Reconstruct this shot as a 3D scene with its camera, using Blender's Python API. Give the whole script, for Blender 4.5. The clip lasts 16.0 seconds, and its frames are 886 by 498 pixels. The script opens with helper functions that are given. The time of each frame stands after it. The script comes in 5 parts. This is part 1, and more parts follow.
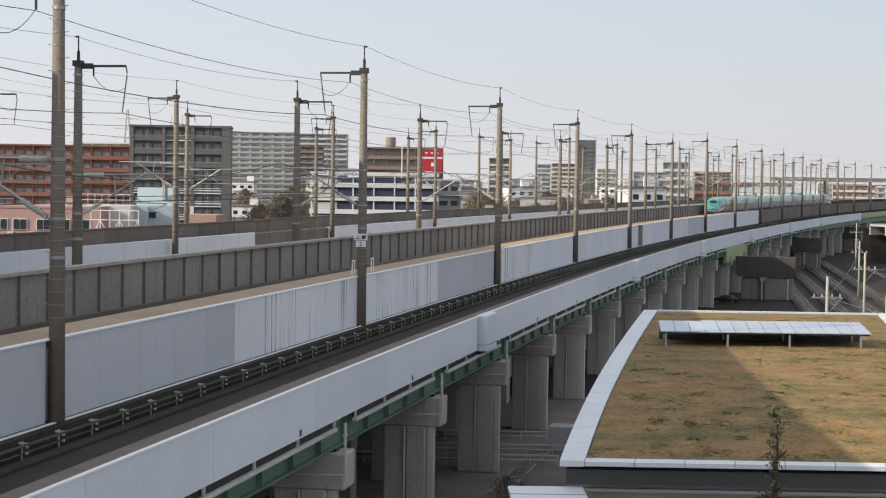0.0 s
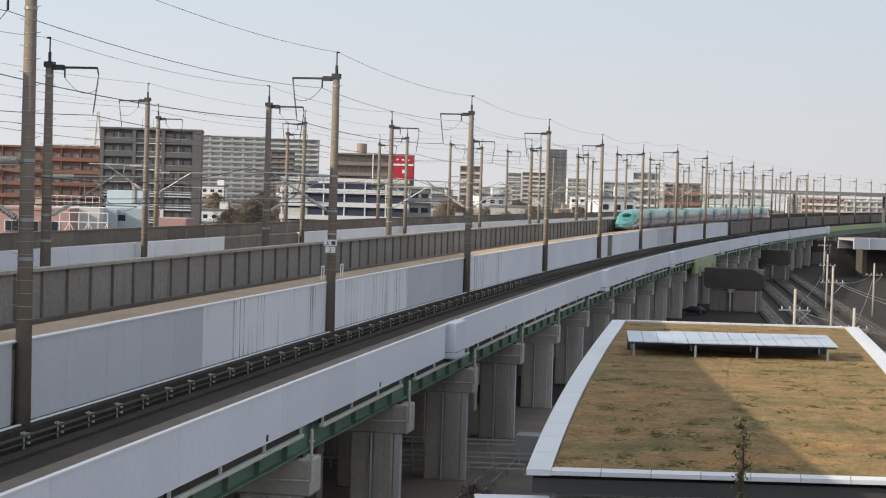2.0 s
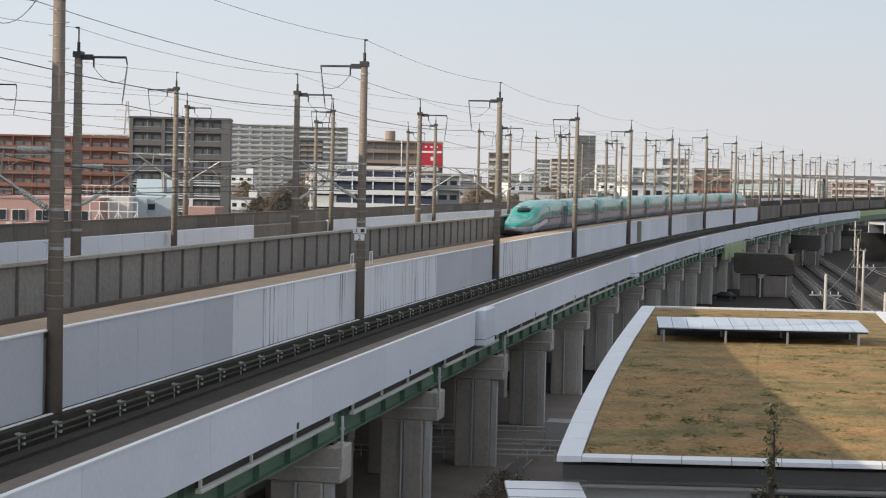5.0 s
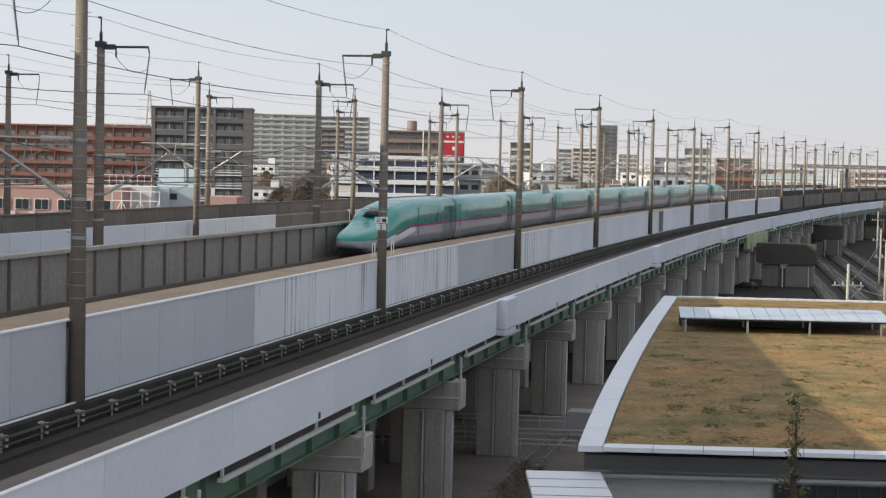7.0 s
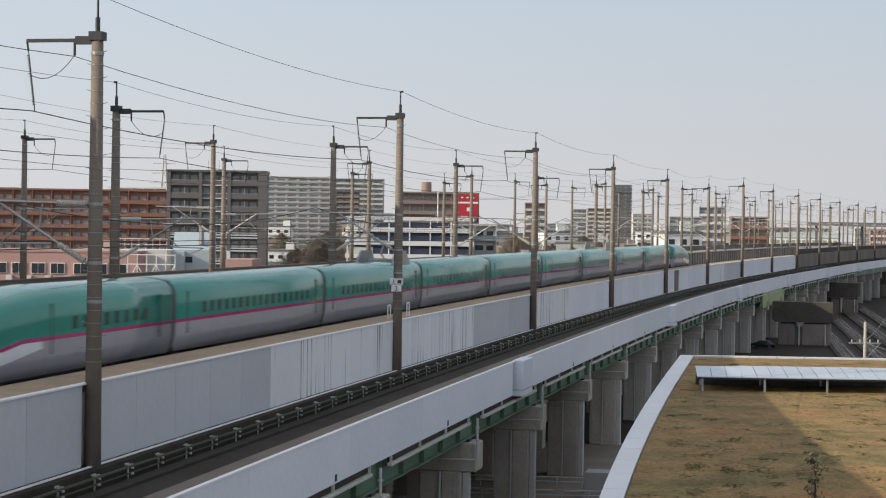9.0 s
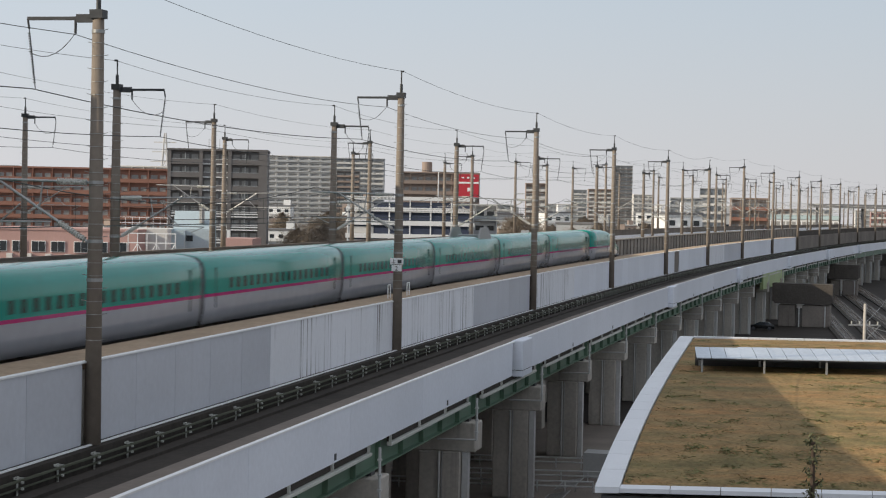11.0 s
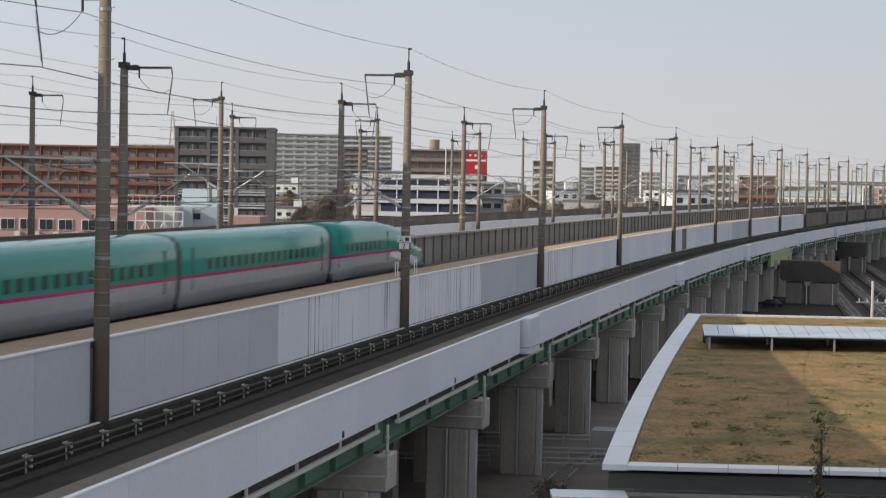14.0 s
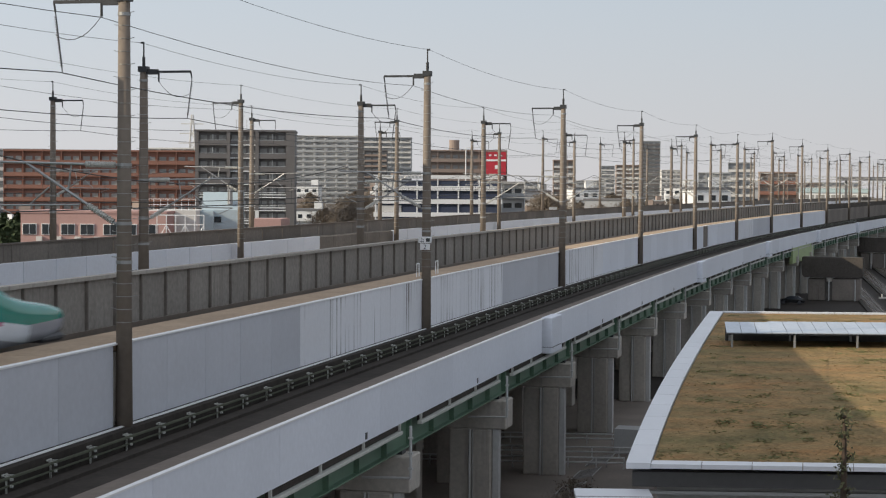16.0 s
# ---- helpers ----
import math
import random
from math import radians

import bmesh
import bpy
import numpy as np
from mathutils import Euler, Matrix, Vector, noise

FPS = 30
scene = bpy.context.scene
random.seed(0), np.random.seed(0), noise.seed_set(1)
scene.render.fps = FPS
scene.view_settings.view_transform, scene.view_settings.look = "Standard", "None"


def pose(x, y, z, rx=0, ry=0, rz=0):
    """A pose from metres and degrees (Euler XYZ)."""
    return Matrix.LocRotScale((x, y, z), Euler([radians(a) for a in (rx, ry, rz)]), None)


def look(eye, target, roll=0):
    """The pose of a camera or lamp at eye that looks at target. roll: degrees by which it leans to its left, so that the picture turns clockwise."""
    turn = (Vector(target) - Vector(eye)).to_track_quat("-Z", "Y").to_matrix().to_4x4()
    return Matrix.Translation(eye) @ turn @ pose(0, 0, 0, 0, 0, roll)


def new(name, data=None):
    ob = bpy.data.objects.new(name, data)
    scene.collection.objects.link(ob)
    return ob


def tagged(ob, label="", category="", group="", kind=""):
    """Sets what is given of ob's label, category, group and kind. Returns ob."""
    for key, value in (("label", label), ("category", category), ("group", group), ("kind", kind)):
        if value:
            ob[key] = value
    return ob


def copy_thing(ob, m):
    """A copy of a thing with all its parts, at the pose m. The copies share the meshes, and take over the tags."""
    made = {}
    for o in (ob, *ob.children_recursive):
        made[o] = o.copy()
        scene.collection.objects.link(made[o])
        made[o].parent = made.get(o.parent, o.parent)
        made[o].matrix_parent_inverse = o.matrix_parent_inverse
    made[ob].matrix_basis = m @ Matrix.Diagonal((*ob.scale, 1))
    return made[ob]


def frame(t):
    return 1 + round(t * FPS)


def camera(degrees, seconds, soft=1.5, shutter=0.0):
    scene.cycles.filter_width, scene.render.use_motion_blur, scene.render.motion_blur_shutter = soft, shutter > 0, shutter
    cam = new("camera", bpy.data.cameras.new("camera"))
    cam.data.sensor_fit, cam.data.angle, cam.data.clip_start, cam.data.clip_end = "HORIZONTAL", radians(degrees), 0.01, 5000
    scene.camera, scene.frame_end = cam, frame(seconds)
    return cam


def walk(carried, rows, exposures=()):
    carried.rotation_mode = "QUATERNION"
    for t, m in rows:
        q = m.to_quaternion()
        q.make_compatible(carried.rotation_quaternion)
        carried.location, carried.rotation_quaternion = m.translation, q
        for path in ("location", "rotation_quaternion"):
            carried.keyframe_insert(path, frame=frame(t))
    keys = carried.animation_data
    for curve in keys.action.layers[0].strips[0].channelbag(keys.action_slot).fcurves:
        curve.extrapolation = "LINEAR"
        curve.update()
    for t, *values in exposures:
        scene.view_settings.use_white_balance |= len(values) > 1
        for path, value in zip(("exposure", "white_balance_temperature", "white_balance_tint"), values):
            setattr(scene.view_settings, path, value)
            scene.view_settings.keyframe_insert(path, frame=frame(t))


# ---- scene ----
EYE_Z = 20.5
cam = camera(27.54, 16.0, soft=1.15, shutter=0.5)
# seconds, heading to the right, tilt up, roll (degrees)
AIM = [
    (0.0, 0.645, -2.160, 0.821),
    (0.5, 0.443, -2.344, 0.932),
    (1.0, 0.844, -2.591, 1.450),
    (1.5, 1.398, -2.054, 1.492),
    (2.0, 1.601, -1.908, 1.702),
    (2.5, 1.443, -2.028, 1.737),
    (3.0, 1.288, -2.089, 1.356),
    (3.5, 1.246, -2.209, 1.536),
    (4.0, 1.366, -2.216, 1.698),
    (4.2, 1.154, -2.255, 1.561),
    (6.3, 0.456, -2.540, 1.254),
    (6.5, 0.390, -3.095, 1.241),
    (7.0, 0.013, -2.682, 1.339),
    (7.5, -0.080, -2.102, 1.374),
    (8.0, -0.207, -1.810, 1.185),
    (8.5, -0.410, -0.857, 0.827),
    (9.0, -0.507, -0.760, 0.859),
    (9.5, -0.603, -0.988, 1.100),
    (9.7, -0.615, -1.300, 1.207),
    (11.8, -0.459, -1.413, 1.080),
    (12.0, -0.685, -1.437, 1.135),
    (12.5, -0.503, -1.615, 0.984),
    (13.0, -0.863, -1.769, 0.393),
    (13.5, -0.948, -2.405, 0.935),
    (14.0, -0.729, -2.104, 1.067),
    (14.5, -0.561, -1.190, 0.808),
    (15.0, -0.573, -1.530, 0.022),
    (15.5, -1.132, -1.851, 0.219),
    (16.0, -1.394, -2.099, 0.382),
]


def aim(a, b, c):
    ca, sa, cb, sb = math.cos(radians(a)), math.sin(radians(a)), math.cos(radians(b)), math.sin(radians(b))
    return look((0, 0, EYE_Z), (100 * sa * cb, 100 * ca * cb, EYE_Z + 100 * sb), c)


walk(cam, [(t, aim(a, b, c)) for t, a, b, c in AIM], exposures=[(0.0, 0.0), (8.5, 0.0), (9.0, -0.17), (16.0, -0.22)])

# ---- light ----
SUN_ELEV, SUN_HEAD = 25.0, 72.0       # low hazy sun; its light travels to this heading, across the line from the left
world = bpy.data.worlds.new("world")
scene.world = world
world.use_nodes = True
wn, wl = world.node_tree.nodes, world.node_tree.links
sky = wn.new("ShaderNodeTexSky")
sky.sky_type, sky.sun_disc = "NISHITA", False
sky.sun_elevation, sky.sun_rotation = radians(SUN_ELEV), radians(SUN_HEAD + 180)
sky.air_density, sky.dust_density, sky.ozone_density = 1.0, 0.6, 1.5
# thin white haze, thickest at the horizon
tc, sep = wn.new("ShaderNodeTexCoord"), wn.new("ShaderNodeSeparateXYZ")
wl.new(tc.outputs["Generated"], sep.inputs[0])
thick = wn.new("ShaderNodeValToRGB")
ramp_el = thick.color_ramp.elements
ramp_el[0].position, ramp_el[0].color = 0.0, (0.97, 0.97, 0.97, 1)
ramp_el[1].position, ramp_el[1].color = 1.0, (0.5, 0.5, 0.5, 1)
mid = ramp_el.new(0.16)
mid.color = (0.8, 0.8, 0.8, 1)
wl.new(sep.outputs["Z"], thick.inputs[0])
haze = wn.new("ShaderNodeMixRGB")
tint = wn.new("ShaderNodeValToRGB")
tint.color_ramp.elements[0].color, tint.color_ramp.elements[1].color = (0.725, 0.715, 0.735, 1), (1.0, 1.03, 1.1, 1)
tint.color_ramp.elements[0].position, tint.color_ramp.elements[1].position = 0.0, 0.6
blue = tint.color_ramp.elements.new(0.15)
blue.color = (0.655, 0.755, 0.86, 1)
wl.new(sep.outputs["Z"], tint.inputs[0])
lift = wn.new("ShaderNodeVectorMath")
lift.operation = "SCALE"
lift.inputs["Scale"].default_value = 10.2
wl.new(tint.outputs[0], lift.inputs[0])
wl.new(lift.outputs[0], haze.inputs["Color2"])
wl.new(thick.outputs[0], haze.inputs["Fac"])
wl.new(sky.outputs[0], haze.inputs["Color1"])
# the sky is brighter on the sun's side
sunward = wn.new("ShaderNodeVectorMath")
sunward.operation = "DOT_PRODUCT"
sunward.inputs[1].default_value = (-math.sin(radians(SUN_HEAD)), -math.cos(radians(SUN_HEAD)), 0)
wl.new(tc.outputs["Generated"], sunward.inputs[0])
glow = wn.new("ShaderNodeMath")
glow.operation = "MULTIPLY_ADD"
glow.inputs[1].default_value, glow.inputs[2].default_value = 0.24, 1.07
wl.new(sunward.outputs["Value"], glow.inputs[0])
shine = wn.new("ShaderNodeVectorMath")
shine.operation = "SCALE"
wl.new(haze.outputs[0], shine.inputs[0])
wl.new(glow.outputs[0], shine.inputs["Scale"])
wl.new(shine.outputs[0], wn["Background"].inputs["Color"])
wn["Background"].inputs["Strength"].default_value = 0.1
sun_data = bpy.data.lights.new("sun", "SUN")
sun_data.energy, sun_data.angle, sun_data.color = 5.0, radians(0.15), (1.0, 0.88, 0.7)
sun = new("sun", sun_data)
sun.matrix_world = look((-60 * math.sin(radians(SUN_HEAD)), -60 * math.cos(radians(SUN_HEAD)), 60), (0, 0, 60 - 60 * math.tan(radians(SUN_ELEV))))


# ---- materials ----
def mat(name, color, rough=0.7, metal=0.0, var=0.18, scale=3.0, fine=40.0, bump=0.15, streak=0.0, dirt=(0.12, 0.11, 0.1), island=0.0, thin=1.0):
    m = bpy.data.materials.new(name)
    m.use_nodes = True
    nt = m.node_tree
    n, ln = nt.nodes, nt.links
    bsdf = n["Principled BSDF"]
    bsdf.inputs["Roughness"].default_value = rough
    bsdf.inputs["Metallic"].default_value = metal
    bsdf.inputs["Specular IOR Level"].default_value = 0.15 if rough > 0.75 else 0.5
    co = n.new("ShaderNodeTexCoord")
    geo = n.new("ShaderNodeNewGeometry")
    a = n.new("ShaderNodeTexNoise")
    a.inputs["Scale"].default_value, a.inputs["Detail"].default_value = 1.0 / scale, 6.0
    b = n.new("ShaderNodeTexNoise")
    b.inputs["Scale"].default_value, b.inputs["Detail"].default_value = fine / 10, 5.0
    for t in (a, b):
        ln.new(geo.outputs["Position"], t.inputs["Vector"])
    # large and fine tone change
    tone = n.new("ShaderNodeMath")
    tone.operation = "ADD"
    ln.new(a.outputs["Fac"], tone.inputs[0])
    ln.new(b.outputs["Fac"], tone.inputs[1])
    rng = n.new("ShaderNodeMapRange")
    rng.inputs["From Min"].default_value, rng.inputs["From Max"].default_value = 0.6, 1.4
    rng.inputs["To Min"].default_value, rng.inputs["To Max"].default_value = 1 - var, 1 + var
    ln.new(tone.outputs[0], rng.inputs["Value"])
    last = rng.outputs[0]
    if island:
        oi = n.new("ShaderNodeObjectInfo")
        r2 = n.new("ShaderNodeMapRange")
        r2.inputs["To Min"].default_value, r2.inputs["To Max"].default_value = 1 - island, 1 + island
        ln.new(oi.outputs["Random"], r2.inputs["Value"])
        mul = n.new("ShaderNodeMath")
        mul.operation = "MULTIPLY"
        ln.new(last, mul.inputs[0])
        ln.new(r2.outputs[0], mul.inputs[1])
        last = mul.outputs[0]
    hsv = n.new("ShaderNodeHueSaturation")
    hsv.inputs["Color"].default_value = (*color, 1)
    ln.new(last, hsv.inputs["Value"])
    col = hsv.outputs[0]
    if streak:
        # rain streaks: noise drawn out along the vertical
        mp = n.new("ShaderNodeMapping")
        mp.inputs["Scale"].default_value = (2.2 * thin, 2.2 * thin, 0.08)
        ln.new(geo.outputs["Position"], mp.inputs["Vector"])
        sn = n.new("ShaderNodeTexNoise")
        sn.inputs["Scale"].default_value, sn.inputs["Detail"].default_value = 1.3, 4.0
        ln.new(mp.outputs[0], sn.inputs["Vector"])
        ramp = n.new("ShaderNodeValToRGB")
        ramp.color_ramp.elements[0].position, ramp.color_ramp.elements[1].position = 0.56, 0.74
        ln.new(sn.outputs["Fac"], ramp.inputs[0])
        k = n.new("ShaderNodeMath")
        k.operation = "MULTIPLY"
        k.inputs[1].default_value = streak
        # streaks gather in places
        patch = n.new("ShaderNodeMapRange")
        patch.inputs["From Min"].default_value, patch.inputs["From Max"].default_value = 0.42, 0.6
        ln.new(a.outputs["Fac"], patch.inputs["Value"])
        gather = n.new("ShaderNodeMath")
        gather.operation = "MULTIPLY"
        ln.new(ramp.outputs[0], gather.inputs[0])
        ln.new(patch.outputs[0], gather.inputs[1])
        ln.new(gather.outputs[0], k.inputs[0])
        mix = n.new("ShaderNodeMixRGB")
        mix.inputs["Color2"].default_value = (*dirt, 1)
        ln.new(k.outputs[0], mix.inputs["Fac"])
        ln.new(col, mix.inputs["Color1"])
        col = mix.outputs[0]
    ln.new(col, bsdf.inputs["Base Color"])
    if bump:
        bp = n.new("ShaderNodeBump")
        bp.inputs["Strength"].default_value, bp.inputs["Distance"].default_value = bump, 0.03
        ln.new(b.outputs["Fac"], bp.inputs["Height"])
        ln.new(bp.outputs[0], bsdf.inputs["Normal"])
    rr = n.new("ShaderNodeMapRange")
    rr.inputs["To Min"].default_value, rr.inputs["To Max"].default_value = max(0.02, rough - 0.1), min(1, rough + 0.12)
    ln.new(b.outputs["Fac"], rr.inputs["Value"])
    ln.new(rr.outputs[0], bsdf.inputs["Roughness"])
    return m


M = {
    "white_panel": mat("white_panel", (0.72, 0.745, 0.81), 0.5, var=0.07, scale=6, bump=0.05, streak=0.07, dirt=(0.3, 0.3, 0.3), island=0.04),
    "streaked_panel": mat("streaked_panel", (0.76, 0.77, 0.81), 0.55, var=0.06, scale=5, bump=0.05, streak=1.0, dirt=(0.17, 0.16, 0.15), island=0.05, thin=1.5),
    "grey_panel": mat("grey_panel", (0.5, 0.515, 0.56), 0.5, var=0.09, scale=5, bump=0.05, streak=0.1, dirt=(0.3, 0.3, 0.3), island=0.05),
    "white_paint": mat("white_paint", (0.8, 0.8, 0.8), 0.5, var=0.05, bump=0.04),
    "dark_concrete": mat("dark_concrete", (0.205, 0.18, 0.158), 0.85, var=0.25, scale=4, streak=0.5, dirt=(0.03, 0.027, 0.025), island=0.12),
    # made for the pier heads: shade from overhead in the tone, plus streaks
    "near_black_concrete": mat("near_black_concrete", (0.085, 0.075, 0.066), 0.9, var=0.35, scale=3, streak=0.5, dirt=(0.03, 0.027, 0.025)),
    "noise_wall": mat("noise_wall", (0.31, 0.28, 0.25), 0.85, var=0.28, scale=9, streak=0.7, dirt=(0.09, 0.08, 0.07), island=0.1),
    "dark_cap": mat("dark_cap", (0.16, 0.135, 0.115), 0.85, var=0.2),
    "concrete": mat("concrete", (0.44, 0.405, 0.36), 0.85, var=0.2, scale=3, streak=0.4, dirt=(0.09, 0.085, 0.08), island=0.06),
    "pole_concrete": mat("pole_concrete", (0.215, 0.18, 0.148), 0.85, var=0.16, scale=1.2, streak=0.45, dirt=(0.12, 0.1, 0.08), island=0.07),
    "walkway": mat("walkway", (0.38, 0.285, 0.2), 0.9, var=0.22, scale=2, island=0.07),
    "ballast": mat("ballast", (0.062, 0.055, 0.048), 0.95, var=0.4, scale=1, fine=120, bump=0.6),
    # near-black brown: the side wall's shadow is put into the floor colour
    "shaded_guide_floor": mat("shaded_guide_floor", (0.05, 0.043, 0.037), 0.95, var=0.35, scale=2),
    "running_slab": mat("running_slab", (0.19, 0.16, 0.135), 0.8, var=0.22, scale=3),
    "green_steel": mat("green_steel", (0.1, 0.17, 0.115), 0.5, var=0.2, scale=3, streak=0.3, dirt=(0.05, 0.045, 0.03)),
    "pale_green_steel": mat("pale_green_steel", (0.34, 0.42, 0.2), 0.5, var=0.12, scale=3, streak=0.2),
    "steel": mat("steel", (0.36, 0.36, 0.35), 0.45, metal=0.6, var=0.15),
    "dark_steel": mat("dark_steel", (0.05, 0.052, 0.055), 0.5, metal=0.3, var=0.2),
    "bracket_white": mat("bracket_white", (0.5, 0.5, 0.46), 0.6, var=0.15),
    "guide_steel": mat("guide_steel", (0.11, 0.115, 0.085), 0.8, metal=0.0, var=0.2),
    "rail_steel": mat("rail_steel", (0.2, 0.16, 0.13), 0.35, metal=0.8, var=0.2),
    "wire": mat("wire", (0.035, 0.035, 0.035), 0.6, bump=0),
    "porcelain": mat("porcelain", (0.55, 0.54, 0.5), 0.3, var=0.06, bump=0),
    "asphalt": mat("asphalt", (0.22, 0.19, 0.165), 0.9, var=0.3, scale=5, fine=80),
    "ground": mat("ground", (0.13, 0.115, 0.1), 0.95, var=0.35, scale=14),
}


for node in M["streaked_panel"].node_tree.nodes:
    if node.type == "MAPPING":
        node.inputs["Scale"].default_value = (3.2, 3.2, 0.02)
    if node.type == "VALTORGB":
        node.color_ramp.elements[0].position, node.color_ramp.elements[1].position = 0.53, 0.66


# ---- the line of the railway ----
# heading of the line (degrees to the right of the view) by the way along it
WAY_S = (-200, 22, 112, 202, 292, 427, 562, 1000, 1400)
WAY_H = (11.0, 11.8, 13.1, 14.7, 16.6, 17.9, 20.2, 27.0, 33.0)
_s = np.arange(-300, 1400.0, 1.0)
_h = np.radians(np.interp(_s, WAY_S, WAY_H))
_x, _y = np.cumsum(np.sin(_h)), np.cumsum(np.cos(_h))
_x += -12.8 - _x[300]
_y += 63.0 - _y[300]


def on(s, off, z):
    """A place by the way along the line, metres to its right and height over the ground."""
    x, y, h = np.interp(s, _s, _x), np.interp(s, _s, _y), np.interp(s, _s, _h)
    return Vector((x + off * math.cos(h), y - off * math.sin(h), z))


def heading(s):
    return float(np.interp(s, _s, _h))


def at(s, off, z):
    """The pose there: local y along the line, local x to its right."""
    return Matrix.Translation(on(s, off, z)) @ Matrix.Rotation(-heading(s), 4, "Z")


# ---- mesh helpers ----
def mesh_of(name, bm, material, smooth=False):
    me = bpy.data.meshes.new(name)
    bmesh.ops.recalc_face_normals(bm, faces=bm.faces)
    bm.to_mesh(me)
    bm.free()
    for m in (material if isinstance(material, (list, tuple)) else [material]):
        me.materials.append(m)
    if smooth:
        me.polygons.foreach_set("use_smooth", [True] * len(me.polygons))
    return me


def part(name, bm, material, parent=None, label="", smooth=False, m=None):
    ob = new(name, mesh_of(name, bm, material, smooth))
    if parent is not None:
        ob.parent = parent
    if m is not None:
        ob.matrix_basis = m
    return tagged(ob, label)


def thing(name, m, label, category, group="", kind=""):
    ob = new(name)
    ob.empty_display_size = 0.2
    ob.matrix_basis = m
    return tagged(ob, label, category, group, kind)


def add_box(bm, lo, hi, bevel=0.0, m=None, mi=0):
    c = [(a + b) / 2 for a, b in zip(lo, hi)]
    d = [b - a for a, b in zip(lo, hi)]
    r = bmesh.ops.create_cube(bm, size=1.0, matrix=Matrix.Translation(c) @ Matrix.Diagonal((*d, 1)))
    vs = r["verts"]
    if bevel:
        es = list({e for v in vs for e in v.link_edges})
        r = bmesh.ops.bevel(bm, geom=es, offset=bevel, segments=1, affect="EDGES")
        vs = list({v for f in r["faces"] for v in f.verts} | {v for v in vs if v.is_valid})
    if mi:
        for f in {f for v in vs for f in v.link_faces}:
            f.material_index = mi
    if m is not None:
        bmesh.ops.transform(bm, matrix=m, verts=vs)
    return vs


def box(lo, hi, bevel=0.0):
    bm = bmesh.new()
    add_box(bm, lo, hi, bevel)
    return bm


def add_rod(bm, a, b, r0, r1=None, seg=8):
    a, b = Vector(a), Vector(b)
    d = b - a
    m = Matrix.Translation((a + b) / 2) @ d.to_track_quat("Z", "Y").to_matrix().to_4x4()
    return bmesh.ops.create_cone(bm, cap_ends=True, segments=seg, radius1=r0, radius2=r0 if r1 is None else r1, depth=d.length, matrix=m)["verts"]


def rod(a, b, r0, r1=None, seg=8):
    bm = bmesh.new()
    add_rod(bm, a, b, r0, r1, seg)
    return bm


def sweep(profile, s0, s1, step=5.0):
    """A closed outline of (offset, height) drawn along the line."""
    bm = bmesh.new()
    n = max(1, int(round((s1 - s0) / step)))
    rings = []
    for i in range(n + 1):
        s = s0 + (s1 - s0) * i / n
        rings.append([bm.verts.new(on(s, o, z)) for o, z in profile])
    k = len(profile)
    for a, b in zip(rings, rings[1:]):
        for i in range(k):
            bm.faces.new((a[i], a[(i + 1) % k], b[(i + 1) % k], b[i]))
    bm.faces.new(rings[0])
    bm.faces.new(rings[-1])
    return bm


def block(o0, o1, z0, z1):
    return [(o0, z0), (o1, z0), (o1, z1), (o0, z1)]


def wire_run(points, r=0.012, seg=4):
    """A thin round wire through the points."""
    bm = bmesh.new()
    rings = []
    for i, p in enumerate(points):
        d = Vector(points[min(i + 1, len(points) - 1)]) - Vector(points[max(i - 1, 0)])
        q = d.to_track_quat("Z", "Y")
        rings.append([bm.verts.new(Vector(p) + q @ Vector((r * math.cos(j * 2 * math.pi / seg), r * math.sin(j * 2 * math.pi / seg), 0))) for j in range(seg)])
    for a, b in zip(rings, rings[1:]):
        for j in range(seg):
            bm.faces.new((a[j], a[(j + 1) % seg], b[(j + 1) % seg], b[j]))
    return bm


def loft(rings, cap=True):
    bm = bmesh.new()
    vr = [[bm.verts.new(p) for p in r] for r in rings]
    k = len(vr[0])
    for a, b in zip(vr, vr[1:]):
        for i in range(k):
            bm.faces.new((a[i], a[(i + 1) % k], b[(i + 1) % k], b[i]))
    if cap:
        bm.faces.new(vr[0])
        bm.faces.new(vr[-1])
    return bm


# heights over the ground
def H(z):
    return EYE_Z + z


RAIL, WALK, WALL_LOW, DARK_TOP = H(-6.17), H(-5.72), H(-8.6), H(-4.2)

# ---- ground ----
bm = bmesh.new()
bmesh.ops.create_grid(bm, x_segments=40, y_segments=40, size=3000)
ground = part("ground", bm, M["ground"])
tagged(ground, "brown-grey city ground of earth and worn asphalt", "ground", kind="structure")


# ---- railway viaducts ----
def viaduct(name, off, dz, s0, s1, label):
    """A single-track viaduct; off: its near edge."""
    v = thing(name, Matrix(), label, "viaduct", kind="structure")
    w = -7.0
    part("deck", sweep([(off - 0.12, H(-9.6) + dz), (off - 0.12, H(-6.05) + dz), (off - 2.12, H(-6.05) + dz), (off - 2.12, H(-6.75) + dz), (off + w + 0.15, H(-6.75) + dz),
                        (off + w + 0.15, H(-9.6) + dz)], s0, s1), M["concrete"], v)
    part("trackbed", sweep(block(off - 6.4, off - 3.1, H(-6.75) + dz, H(-6.4) + dz), s0, s1), M["ballast"], v)
    for k in (-1, 1):
        o = off - 4.75 + k * 0.7175
        part("rail", sweep([(o - 0.06, H(-6.4) + dz), (o + 0.06, H(-6.4) + dz), (o + 0.035, H(-6.17) + dz), (o - 0.035, H(-6.17) + dz)], s0, s1), M["rail_steel"], v)
    return v


viaduct_1 = viaduct("viaduct_1", -0.25, 0.0, -80, 900, "long concrete railway viaduct with one ballasted track")
